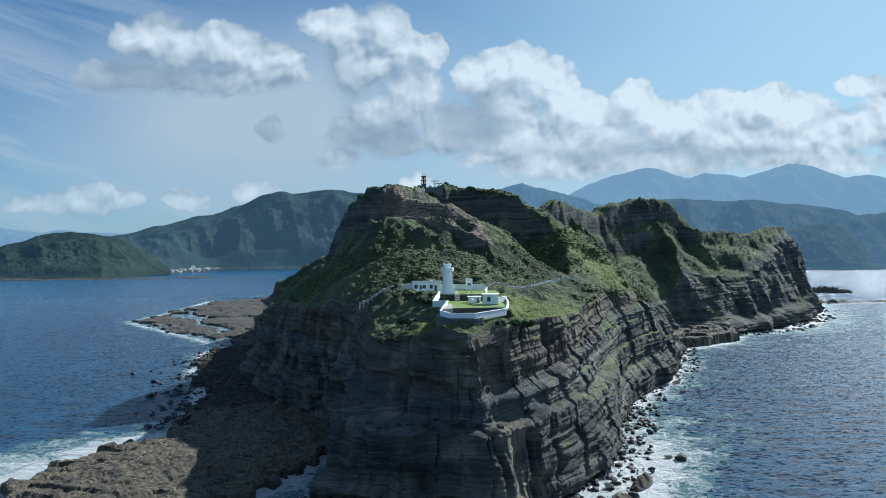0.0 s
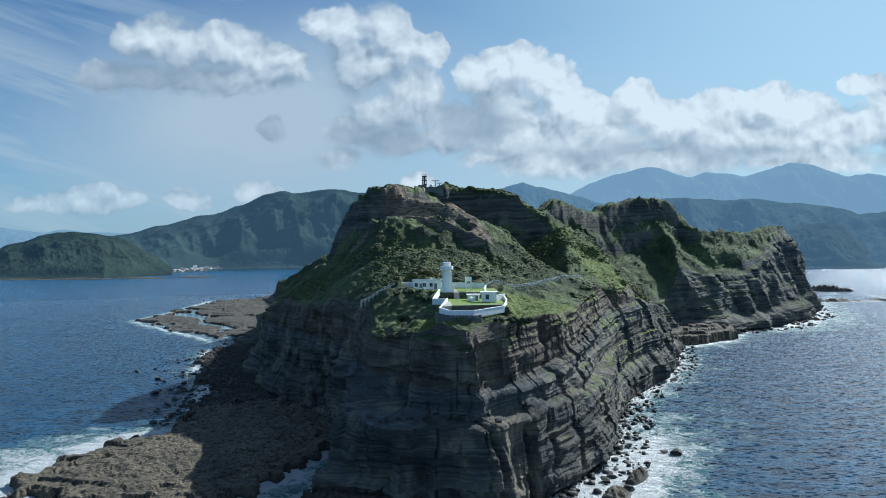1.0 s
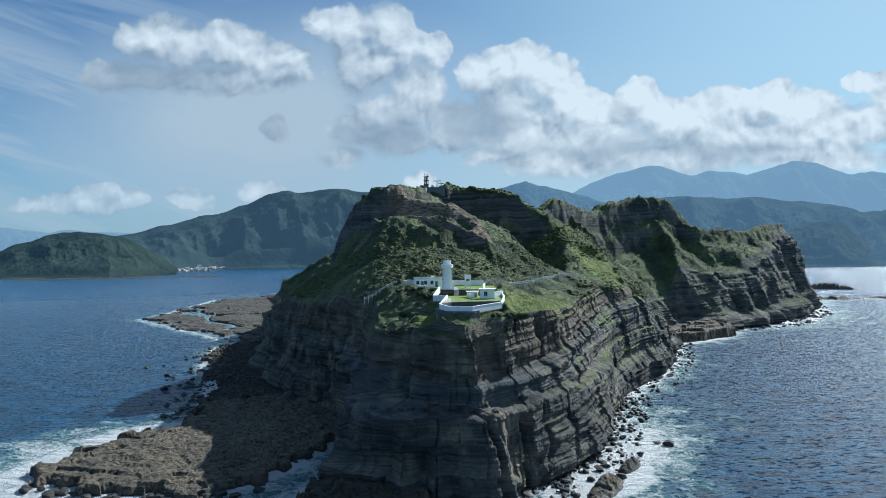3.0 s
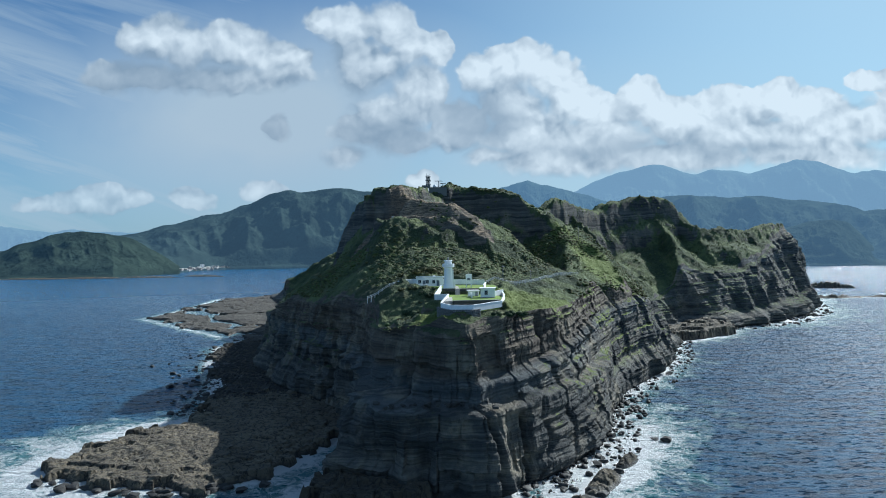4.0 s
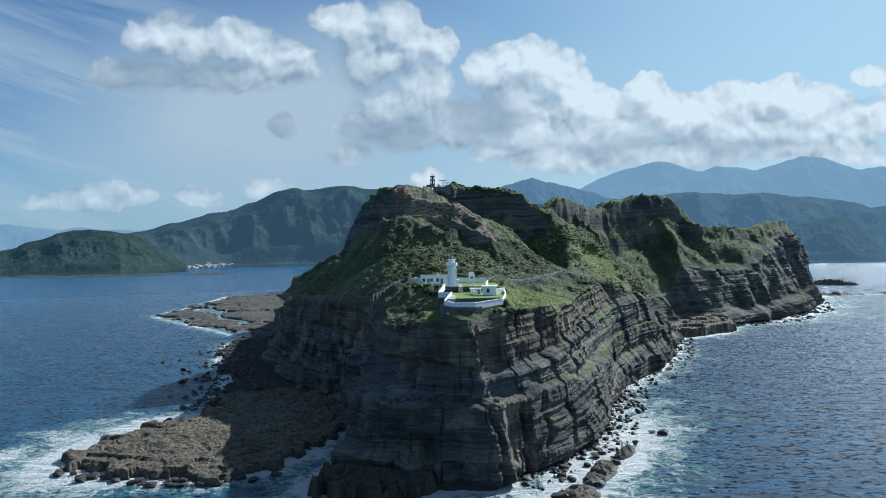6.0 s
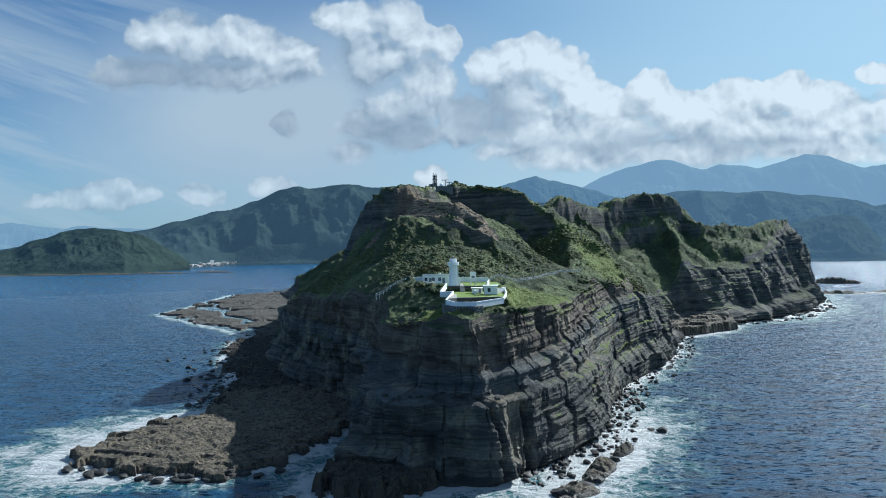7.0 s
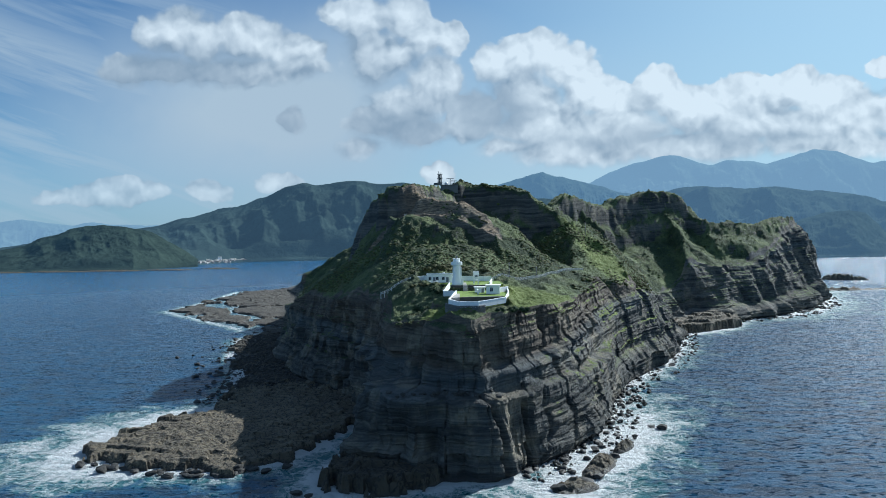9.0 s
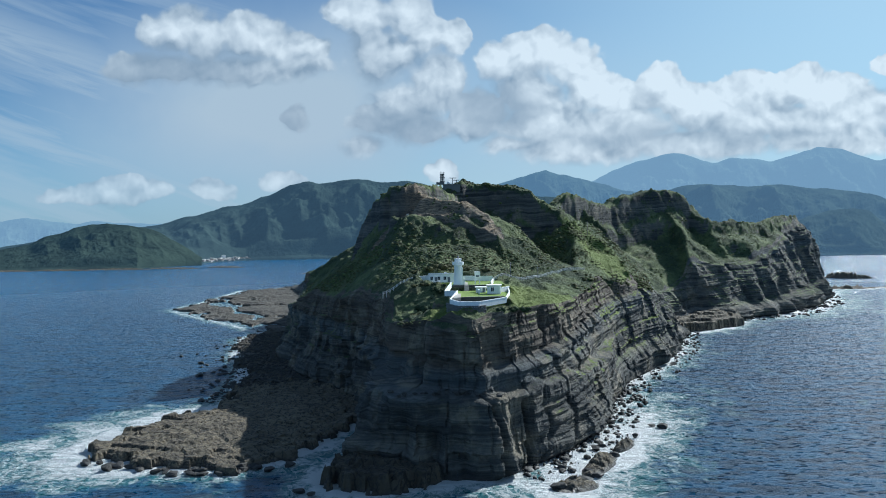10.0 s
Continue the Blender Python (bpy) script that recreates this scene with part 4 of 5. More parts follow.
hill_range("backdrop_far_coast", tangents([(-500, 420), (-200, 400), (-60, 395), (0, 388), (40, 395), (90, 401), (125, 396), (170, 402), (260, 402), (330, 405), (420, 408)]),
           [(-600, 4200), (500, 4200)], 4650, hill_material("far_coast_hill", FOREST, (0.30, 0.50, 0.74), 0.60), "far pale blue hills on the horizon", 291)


# ---------- materials of the things ----------
def painted(name, colour, rough=0.6, dirt=0.25, scale=1.0):
    m, g, b = material(name)
    p = g.add("ShaderNodeNewGeometry").outputs["Position"]
    x, y, z = g.split(p)
    streak = g.noise(g.join(g.math("MULTIPLY", x, 2.0), g.math("MULTIPLY", y, 2.0), g.math("MULTIPLY", z, 0.25)), 1.2 * scale, 5, 0.6)
    blot = g.noise(p, 0.5 * scale, 5, 0.65)
    k = g.math("MULTIPLY", g.math("ADD", g.fit(streak, 0.5, 0.8), g.fit(blot, 0.5, 0.8)), dirt)
    g.put(b.inputs["Base Color"], g.mix(k, colour, tuple(v * 0.55 for v in colour)))
    b.inputs["Roughness"].default_value = rough
    g.put(b.inputs["Normal"], g.bump(g.noise(p, 9.0, 3), 0.25, 0.02))
    return m


def glass_dark():
    m, g, b = material("window_glass")
    b.inputs["Base Color"].default_value = (0.03, 0.04, 0.05, 1)
    b.inputs["Roughness"].default_value = 0.06
    return m


def lawn_material():
    m, g, b = material("mown_grass")
    p = g.add("ShaderNodeNewGeometry").outputs["Position"]
    c = g.mix(g.fit(g.noise(p, 0.5, 5, 0.65), 0.3, 0.7), (0.10, 0.17, 0.020), (0.19, 0.27, 0.040))
    c = g.mix(g.math("MULTIPLY", g.fit(g.noise(p, 3.0, 4, 0.7), 0.5, 0.75), 0.5), c, (0.08, 0.13, 0.018))
    g.put(b.inputs["Base Color"], c)
    b.inputs["Roughness"].default_value = 0.95
    g.put(b.inputs["Normal"], g.bump(g.noise(p, 5.0, 4, 0.7), 0.8, 0.12))
    return m


def leaf_material(name, dark, light):
    m, g, b = material(name)
    geo = g.add("ShaderNodeNewGeometry")
    p = geo.outputs["Position"]
    c = g.mix(g.fit(g.noise(p, 1.1, 5, 0.7), 0.32, 0.68), dark, light)
    c = g.mix(g.math("MULTIPLY", geo.outputs["Random Per Island"], 0.4), c, tuple(0.8 * v for v in dark))
    g.put(b.inputs["Base Color"], c)
    b.inputs["Roughness"].default_value = 0.85
    b.inputs["Specular IOR Level"].default_value = 0.25
    g.put(b.inputs["Normal"], g.bump(g.noise(p, 3.2, 4, 0.7), 0.9, 0.2))
    return m


def boulder_material():
    m, g, b = material("shore_boulder")
    p = g.add("ShaderNodeNewGeometry").outputs["Position"]
    z = g.split(p)[2]
    r = g.add("ShaderNodeObjectInfo").outputs["Random"]
    c = g.mix(g.noise(p, 0.8, 5, 0.65), (0.022, 0.022, 0.022), (0.085, 0.080, 0.072))
    c = g.mix(g.math("MULTIPLY", r, 0.5), c, (0.06, 0.055, 0.05))
    c = g.mix(g.math("MULTIPLY", g.fit(z, 2.6, 0.8), 0.85), c, (0.018, 0.018, 0.018))
    g.put(b.inputs["Base Color"], c)
    g.put(b.inputs["Roughness"], g.fit(z, 0.4, 1.8, 0.55, 0.95))
    g.put(b.inputs["Normal"], g.bump(g.noise(p, 2.5, 6, 0.65), 0.8, 0.25))
    return m


WHITE = painted("white_paint", (0.86, 0.87, 0.87), 0.55, 0.22)
WALLW = painted("white_wall", (0.84, 0.85, 0.85), 0.65, 0.35)
ROOF = painted("pale_roof", (0.74, 0.74, 0.72), 0.7, 0.35)
SHUTTER = painted("grey_blue_door", (0.12, 0.15, 0.19), 0.5, 0.3)
FRAME = painted("window_frame_paint", (0.55, 0.57, 0.58), 0.5, 0.2)
CONCRETE = painted("concrete", (0.36, 0.34, 0.31), 0.9, 0.5)
STONE = painted("dark_retaining_stone", (0.10, 0.095, 0.085), 0.95, 0.6, 3.0)
STEEL = painted("grey_steel", (0.16, 0.17, 0.18), 0.5, 0.3)
FENCE = painted("weathered_white_fence", (0.62, 0.62, 0.60), 0.75, 0.4, 2.0)
STATION = painted("station_concrete", (0.15, 0.16, 0.16), 0.85, 0.5)
TOWN = painted("village_wall", (0.34, 0.34, 0.35), 0.9, 0.5, 0.1)
TOWNROOF = painted("village_roof", (0.24, 0.21, 0.20), 0.9, 0.4, 0.1)
PALE = painted("pale_stone", (0.55, 0.53, 0.50), 0.9, 0.3)
GLASS, LAWN, BOULDER = glass_dark(), lawn_material(), boulder_material()
LEAF_DARK = leaf_material("dark_shrub_leaves", (0.026, 0.044, 0.022), (0.070, 0.098, 0.042))
LEAF_GREEN = leaf_material("low_scrub_leaves", (0.042, 0.060, 0.022), (0.135, 0.17, 0.055))
LEAF_OLIVE = leaf_material("olive_shrub_leaves", (0.042, 0.048, 0.020), (0.15, 0.145, 0.06))


# ---------- building helpers ----------
def part(name, bm, mat, parent=None, label="", smooth=False):
    """One mesh object from a bmesh, under its thing."""
    me = bpy.data.meshes.new(name)
    bm.to_mesh(me)
    bm.free()
    me.materials.append(mat)
    for poly in me.polygons:
        poly.use_smooth = smooth
    ob = new(name, me)
    if parent is not None:
        ob.parent = parent
    if label:
        ob["label"] = label
    return ob


def base(name, x, y, z, turn=0.0):
    ob = new(name)
    ob.matrix_world = pose(x, y, z, 0, 0, turn)
    return ob


def block(size, at, bevel=0.03, bm=None):
    """A box of the given size with its underside's middle at the given place."""
    bm = bm or bmesh.new()
    made = bmesh.ops.create_cube(bm, size=1.0)["verts"]
    for v in made:
        v.co = Vector((v.co.x * size[0] + at[0], v.co.y * size[1] + at[1], (v.co.z + 0.5) * size[2] + at[2]))
    if bevel:
        edges = list({e for v in made for e in v.link_edges})
        bmesh.ops.bevel(bm, geom=edges, offset=bevel, segments=1, affect="EDGES", clamp_overlap=True)
    return bm


def turned(profile, sides=40, bm=None):
    """A body turned round the z axis from (radius, height) pairs."""
    bm = bm or bmesh.new()
    rings = []
    for r, z in profile:
        rings.append([bm.verts.new((r * math.cos(2 * math.pi * k / sides), r * math.sin(2 * math.pi * k / sides), z)) for k in range(sides)])
    for a, b in zip(rings, rings[1:]):
        for k in range(sides):
            bm.faces.new((a[k], a[(k + 1) % sides], b[(k + 1) % sides], b[k]))
    bm.faces.new(rings[0][::-1])
    bm.faces.new(rings[-1])
    return bm


def rod(a, b, r, sides=8, bm=None):
    bm = bm or bmesh.new()
    a, b = Vector(a), Vector(b)
    made = bmesh.ops.create_cone(bm, segments=sides, radius1=r, radius2=r, depth=(b - a).length, cap_ends=True)["verts"]
    m = Matrix.Translation((a + b) / 2) @ (b - a).to_track_quat("Z", "Y").to_matrix().to_4x4()
    bmesh.ops.transform(bm, matrix=m, verts=made)
    return bm


def window(parent, x, y, z, w, h, bars=1):
    """A window in a wall that faces -y: frame, pane and glazing bars."""
    f = block((w + 0.14, 0.08, 0.08), (x, y - 0.05, z - 0.08), 0.01)
    block((w + 0.14, 0.08, 0.08), (x, y - 0.05, z + h), 0.01, f)
    block((0.08, 0.08, h), (x - w / 2 - 0.03, y - 0.05, z), 0.01, f)
    block((0.08, 0.08, h), (x + w / 2 + 0.03, y - 0.05, z), 0.01, f)
    for k in range(bars):
        block((0.05, 0.05, h), (x - w / 2 + w * (k + 1) / (bars + 1), y - 0.04, z), 0.0, f)
    ob = part("window", f, FRAME, parent)
    part("pane", block((w, 0.03, h), (x, y - 0.012, z), 0.0), GLASS, ob, "dark window glass")
    return ob


def door(parent, x, y, z, w, h):
    ob = part("door", block((w, 0.06, h), (x, y - 0.03, z), 0.01), SHUTTER, parent, "grey-blue painted door")
    f = block((0.09, 0.1, h + 0.09), (x - w / 2 - 0.045, y - 0.05, z), 0.01)
    block((0.09, 0.1, h + 0.09), (x + w / 2 + 0.045, y - 0.05, z), 0.01, f)
    block((w, 0.1, 0.09), (x, y - 0.05, z + h), 0.01, f)
    part("door_frame", f, FRAME, ob)
    return ob


# ---------- the light station ----------
UPPER, MID, LOWER = 53.3, 51.4, 49.6


def slab(name, outline, z, deep, mat, label, cat):
    bm = bmesh.new()
    f = bm.faces.new([bm.verts.new((x, y, z)) for x, y in outline])
    if f.normal.z < 0:
        f.normal_flip()
    r = bmesh.ops.extrude_face_region(bm, geom=[f])
    low = [v for v in r["geom"] if isinstance(v, bmesh.types.BMVert)]
    bmesh.ops.translate(bm, verts=low, vec=(0, 0, -deep))
    bmesh.ops.recalc_face_normals(bm, faces=bm.faces)
    return tagged(part(name, bm, mat), label, cat, kind="structure")


slab("lawn", [(-13.5, 1), (-2.6, -1), (-2.4, -13), (11, -13), (17.5, -8), (17.5, 11), (-13.5, 12)], UPPER, 4.0, LAWN, "bright mown grass terrace round the tower and house", "lawn")
slab("lawn", [(-4.4, -28), (-2.4, -13.02), (17.9, -13.02), (17.2, -32), (15.6, -41), (1.2, -43), (0.2, -28)], MID, 4.0, LAWN, "bright mown grass terrace before the hut", "lawn")
slab("lawn", [(1.0, -43.02), (15.5, -41.02), (6.6, -51.3), (0.4, -50.8), (-1.7, -45)], LOWER, 4.0, LAWN, "narrow grass strip inside the front wall", "lawn")
slab("path", [(-0.2, -28), (1.0, -28), (1.0, -43), (-1.4, -45.5), (-1.6, -43)], MID + 0.05, 3.0, CONCRETE, "pale concrete path beside the white wall", "path")
slab("path", [(2.4, -13.2), (3.8, -13.2), (3.6, 3), (2.2, 3)], UPPER + 0.04, 0.3, CONCRETE, "grey concrete path over the lawn", "path")


def retaining(x0, y0, x1, y1, low, high):
    """A dark stone wall that holds a terrace, stone by stone, with a light coping."""
    length, turn = math.hypot(x1 - x0, y1 - y0), math.degrees(math.atan2(y1 - y0, x1 - x0))
    ob = base("retaining_wall", x0, y0, low, turn)
    part("core", block((length, 0.3, high - low), (length / 2, 0.1, 0), 0.0), STONE, ob)
    rng = random.Random(int(length * 10))
    rows = max(2, round((high - low) / 0.55))
    for r in range(rows):
        x = 0.0
        while x < length - 0.3:
            w = min(rng.uniform(0.8, 1.5), length - x)
            h = (high - low) / rows
            part("stone", block((w - 0.05, 0.22, h - 0.05), (x + w / 2, -0.10 + rng.uniform(-0.04, 0.04), r * h), 0.04), STONE, ob)
            x += w
    part("coping", block((length, 0.5, 0.14), (length / 2, 0.02, high - low), 0.02), CONCRETE, ob, "grey concrete coping")
    return tagged(ob, "dark stone retaining wall below the grass terrace", "wall", "terrace walls")


retaining(1.2, -43.1, 15.4, -41.1, LOWER, MID + 0.02)
retaining(-2.2, -13.2, 2.2, -13.2, MID, UPPER + 0.02)
retaining(4.0, -13.2, 10.5, -13.2, MID, UPPER + 0.02)


def terrace_steps():
    ob = base("garden_steps", 3.1, -13.2, MID)
    n = 12
    for k in range(n):
        part("step", block((1.7, 0.32, (UPPER - MID) * (k + 1) / n), (0, -0.32 * (n - k), 0), 0.015), CONCRETE, ob)
    return tagged(ob, "grey concrete steps between the two grass terraces", "steps")


terrace_steps()


def stone_footing():
    """The grey rubble wall that carries the front of the yard, course by course."""
    ob = base("rubble_wall", 0, 0, 0)
    rng = random.Random(4)
    line = [(-3.6, -42.0), (-2.9, -47.0), (0.2, -52.1), (6.6, -52.6), (9.0, -50.0)]
    part("core", slab_body([(x * 0.98 + 0.2, y + 0.5) for x, y in line] + [(8.4, -46), (-2.0, -42)], 46.2, LOWER), STONE, ob)
    for (ax, ay), (bx, by) in zip(line, line[1:]):
        length, turn = math.hypot(bx - ax, by - ay), math.atan2(by - ay, bx - ax)
        for r in range(7):
            s = rng.uniform(-0.5, 0.0)
            while s < length - 0.2:
                w = min(rng.uniform(0.45, 1.0), length - s)
                x, y = ax + math.cos(turn) * (s + w / 2), ay + math.sin(turn) * (s + w / 2)
                b = block((w - 0.05, 0.55, 0.42), (0, rng.uniform(-0.10, 0.10), 0), 0.09)
                st = part("stone", b, RUBBLE, ob)
                st.matrix_basis = pose(x, y, 46.4 + r * 0.46, 0, 0, math.degrees(turn))
                s += w
    return tagged(ob, "grey rubble stone wall carrying the front of the yard", "wall", "terrace walls")


def slab_body(outline, z0, z1):
    bm = bmesh.new()
    f = bm.faces.new([bm.verts.new((x, y, z1)) for x, y in outline])
    r = bmesh.ops.extrude_face_region(bm, geom=[f])
    bmesh.ops.translate(bm, verts=[v for v in r["geom"] if isinstance(v, bmesh.types.BMVert)], vec=(0, 0, z0 - z1))
    bmesh.ops.recalc_face_normals(bm, faces=bm.faces)
    return bm


RUBBLE = painted("rubble_stone", (0.17, 0.17, 0.165), 0.95, 0.7, 3.0)
stone_footing()


def yard_wall(points, tall, label, thick=0.3):
    """A white wall along corners (x, y, foot): one piece for each run, with its coping."""
    ob = base("yard_wall", *points[0])
    ox, oy, oz = points[0]
    for (ax, ay, az), (bx, by, bz) in zip(points, points[1:]):
        length = math.hypot(bx - ax, by - ay)
        ux, uy = (bx - ax) / length, (by - ay) / length
        for name, wide, z0, z1, mat in (("wall_run", thick, -0.6, tall, WALLW), ("coping", thick + 0.16, tall + 0.003, tall + 0.13, WHITE)):
            bm = bmesh.new()
            vs = []
            for x, y, z, e in ((ax, ay, az, -0.12), (bx, by, bz, 0.12)):
                for s in (-wide / 2, wide / 2):
                    for h in (z0, z1):
                        vs.append(bm.verts.new((x - ox - uy * s + ux * e, y - oy + ux * s + uy * e, z - oz + h)))
            for q in ((0, 1, 3, 2), (4, 6, 7, 5), (0, 4, 5, 1), (2, 3, 7, 6), (1, 5, 7, 3), (0, 2, 6, 4)):
                bm.faces.new([vs[i] for i in q])
            bmesh.ops.recalc_face_normals(bm, faces=bm.faces)
            bmesh.ops.bevel(bm, geom=bm.edges[:], offset=0.025, segments=1, affect="EDGES", clamp_overlap=True)
            part(name, bm, mat, ob)
    return tagged(ob, label, "wall", "white walls of the yard")


yard_wall([(-0.2, -28.3, 51.2), (-2.5, -46.0, 49.8), (0.3, -51.6, 49.5), (6.8, -52.0, 49.5), (16.0, -41.6, 49.9), (17.9, -30, 50.8), (18.3, -17, 51.4)], 1.25, "white rendered wall round the front of the grass yard")
yard_wall([(-2.6, -16.5, 53.2), (-4.6, -28.2, 51.0), (-0.4, -28.3, 51.0)], 1.35, "white rendered wall stepping down beside the tower")
yard_wall([(12.2, -14, 53.0), (13.6, -2, 53.4)], 1.5, "short white rendered wall behind the hut")
yard_wall([(14.9, -24.5, 51.6), (18.4, -19.5, 51.8)], 1.3, "white rendered wall joining the hut to the yard wall")
yard_wall([(7.2, -26.5, 51.4), (7.4, -30.5, 51.4)], 1.3, "short white rendered wall on the grass terrace")
yard_wall([(-18.6, 4.5, 54.1), (-13.6, 8.6, 54.6), (13.8, 9.8, 54.0)], 1.2, "long white rendered wall behind the keeper's house")
yard_wall([(-10.4, 0.2, 53.0), (-7.6, 0.2, 53.0)], 1.0, "low white rendered wall before the keeper's house", 0.8)


def lighthouse():
    ob = base("lighthouse", 0, -9.4, UPPER)
    part("tower", turned([(2.0, 0), (2.0, 0.35), (1.78, 0.5), (1.66, 2.2), (1.5, 4.6), (1.42, 7.3), (1.55, 7.55)], 48), WHITE, ob, smooth=True)
    gal = turned([(1.5, 7.35), (2.06, 7.5), (2.14, 7.54), (2.14, 8.68), (1.98, 8.68), (1.98, 7.86), (0.4, 7.86)], 48)
    part("gallery", gal, WHITE, ob, "white gallery parapet")
    part("lantern_room", turned([(1.30, 7.86), (1.28, 9.55), (1.44, 9.62), (1.44, 9.86), (1.2, 9.92)], 40), WHITE, ob)
    lan = part("lantern", turned([(0.42, 9.92), (0.42, 10.04), (0.32, 10.06), (0.32, 10.6), (0.38, 10.62), (0.20, 10.82), (0.05, 10.88)], 20), STEEL, ob, "small dark lantern on the roof")
    part("rod", rod((0, 0, 10.8), (0, 0, 11.6), 0.03), STEEL, lan)
    part("pipe_casing", block((0.55, 0.7, 6.6), (1.55, -0.35, 0), 0.05), WHITE, ob)
    part("porch", block((1.5, 1.6, 2.5), (1.75, 0.3, 0), 0.05), WHITE, ob)
    return tagged(ob, "white round concrete lighthouse with a wide gallery", "lighthouse")


lighthouse()


def keepers_house():
    ob = base("keepers_house", -6.9, 7.0, UPPER)
    w, d, h = 10.2, 5.0, 3.15
    part("wall", block((w, d, h), (0, 0, 0), 0.03), WHITE, ob)
    roof = part("roof", block((w + 0.5, d + 0.5, 0.26), (0, 0, h + 0.003), 0.03), ROOF, ob, "pale flat concrete roof")
    part("parapet", block((w + 0.1, 0.2, 0.28), (0, -d / 2 + 0.1, h + 0.266), 0.02), WHITE, roof)
    part("vent", block((0.9, 0.6, 0.5), (1.6, 0.6, h + 0.266), 0.03), WHITE, roof)
    y = -d / 2
    for x in (-3.8, -0.9, 1.5):
        window(ob, x, y, 1.05, 1.0, 1.25)
    for x in (-2.1, 3.1):
        door(ob, x, y, 0.05, 0.95, 2.1)
    part("doorstep", block((10.4, 1.0, 0.14), (0, y - 0.55, -0.06), 0.02), CONCRETE, ob)
    return tagged(ob, "long low white keeper's house with a flat roof", "house")


keepers_house()


def hut():
    ob = base("hut", 12.6, -29.2, MID, -4)
    part("wall", block((4.6, 4.4, 2.85), (0, 0, 0), 0.03), WHITE, ob)
    part("roof", block((5.3, 5.1, 0.30), (0, 0, 2.853), 0.03), ROOF, ob, "pale flat concrete roof")
    window(ob, -0.5, -2.2, 1.0, 0.95, 1.3)
    part("plinth", block((4.8, 4.6, 0.22), (0, 0, -0.04), 0.02), CONCRETE, ob)
    return tagged(ob, "small square white hut with an overhanging flat roof", "hut")


hut()


def shed():
    ob = base("shed", 8.2, -22.2, MID)
    part("wall", block((3.6, 3.2, 1.75), (0, 0, 0), 0.03), WHITE, ob)
    part("roof", block((4.3, 3.9, 0.2), (0, 0, 1.753), 0.02), ROOF, ob)
    door(ob, 1.0, -1.6, 0.02, 0.8, 1.5)
    return tagged(ob, "low white flat-roofed shed behind the hut", "shed")


shed()


def signal_stand():
    ob = base("signal_stand", 7.4, -5.0, UPPER)
    for x in (-0.85, 0.85):
        leg = bmesh.new()
        block((0.42, 0.5, 2.3), (x, 0, 0), 0.03, leg)
        part("leg", leg, WHITE, ob)
    part("head", block((2.2, 0.9, 2.5), (0, 0, 2.303), 0.04), WHITE, ob)
    part("opening", block((1.1, 0.06, 0.8), (0, -0.46, 2.55), 0.01), SHUTTER, ob, "dark louvred opening")
    part("crossbar", block((1.3, 0.3, 0.25), (0, 0, 1.4), 0.02), WHITE, ob)
    return tagged(ob, "white concrete signal stand on two legs", "stand")


signal_stand()


def bench():
    ob = base("garden_bench", 6.0, -46.8, LOWER, 3)
    part("seat", block((2.0, 0.5, 0.1), (0, 0, 0.42), 0.02), PALE, ob)
    for x in (-0.7, 0.7):
        part("leg", block((0.25, 0.4, 0.42), (x, 0, 0), 0.02), PALE, ob)
    return tagged(ob, "pale stone garden bench on the grass strip", "bench")


bench()


# ---------- fences, path to the next spur, poles ----------
def ground_at(x, y):
    return float(ground(np.array([float(x)]), np.array([float(y)]))[0])


def fence(points, label, gap=1.3, tall=1.25):
    """A post and rail fence along corners (x, y); it follows the ground."""
    line = []
    for (ax, ay), (bx, by) in zip(points, points[1:]):
        n = max(1, round(math.hypot(bx - ax, by - ay) / gap))
        line += [(ax + (bx - ax) * k / n, ay + (by - ay) * k / n) for k in range(n)]
    line.append(points[-1])
    zs = [ground_at(x, y) for x, y in line]
    for _ in range(9):
        zs = [(zs[max(k - 1, 0)] + 2 * zs[k] + zs[min(k + 1, len(zs) - 1)]) / 4 for k in range(len(zs))]
    ob = base("fence", line[0][0], line[0][1], zs[0])
    o = Vector((line[0][0], line[0][1], zs[0]))
    spots = [Vector((x, y, z)) - o for (x, y), z in zip(line, zs)]
    for p in spots:
        part("post", block((0.26, 0.26, tall + 1.5), (p.x, p.y, p.z - 1.4), 0.02), FENCE, ob)
    for a, b in zip(spots, spots[1:]):
        for h in (0.55, 1.08):
            part("rail", rod(a + Vector((0, 0, h)), b + Vector((0, 0, h)), 0.085, 6), FENCE, ob)
    return tagged(ob, label, "fence", "fences along the path")


fence([(14, 9.8), (24, 22), (32, 33), (40, 46), (49, 60), (56, 70), (63, 75)], "weathered white post and rail fence along the cliff path")
fence([(-18.8, 4.6), (-22, 4.5), (-26, 3), (-30, 1)], "weathered white post and rail fence down the grassy slope")


def utility_pole(x, y, tall):
    z = ground_at(x, y)
    ob = base("utility_pole", x, y, z - 0.3)
    part("pole", turned([(0.16, 0), (0.10, tall)], 10), STEEL, ob, smooth=True)
    part("crossarm", block((1.5, 0.12, 0.12), (0, 0, tall - 0.6), 0.01), STEEL, ob)
    return tagged(ob, "thin grey utility pole on the grassy slope", "pole", "utility poles")


utility_pole(22, 20, 7.0)
utility_pole(36, 42, 6.0)
utility_pole(83, 172, 9.0)


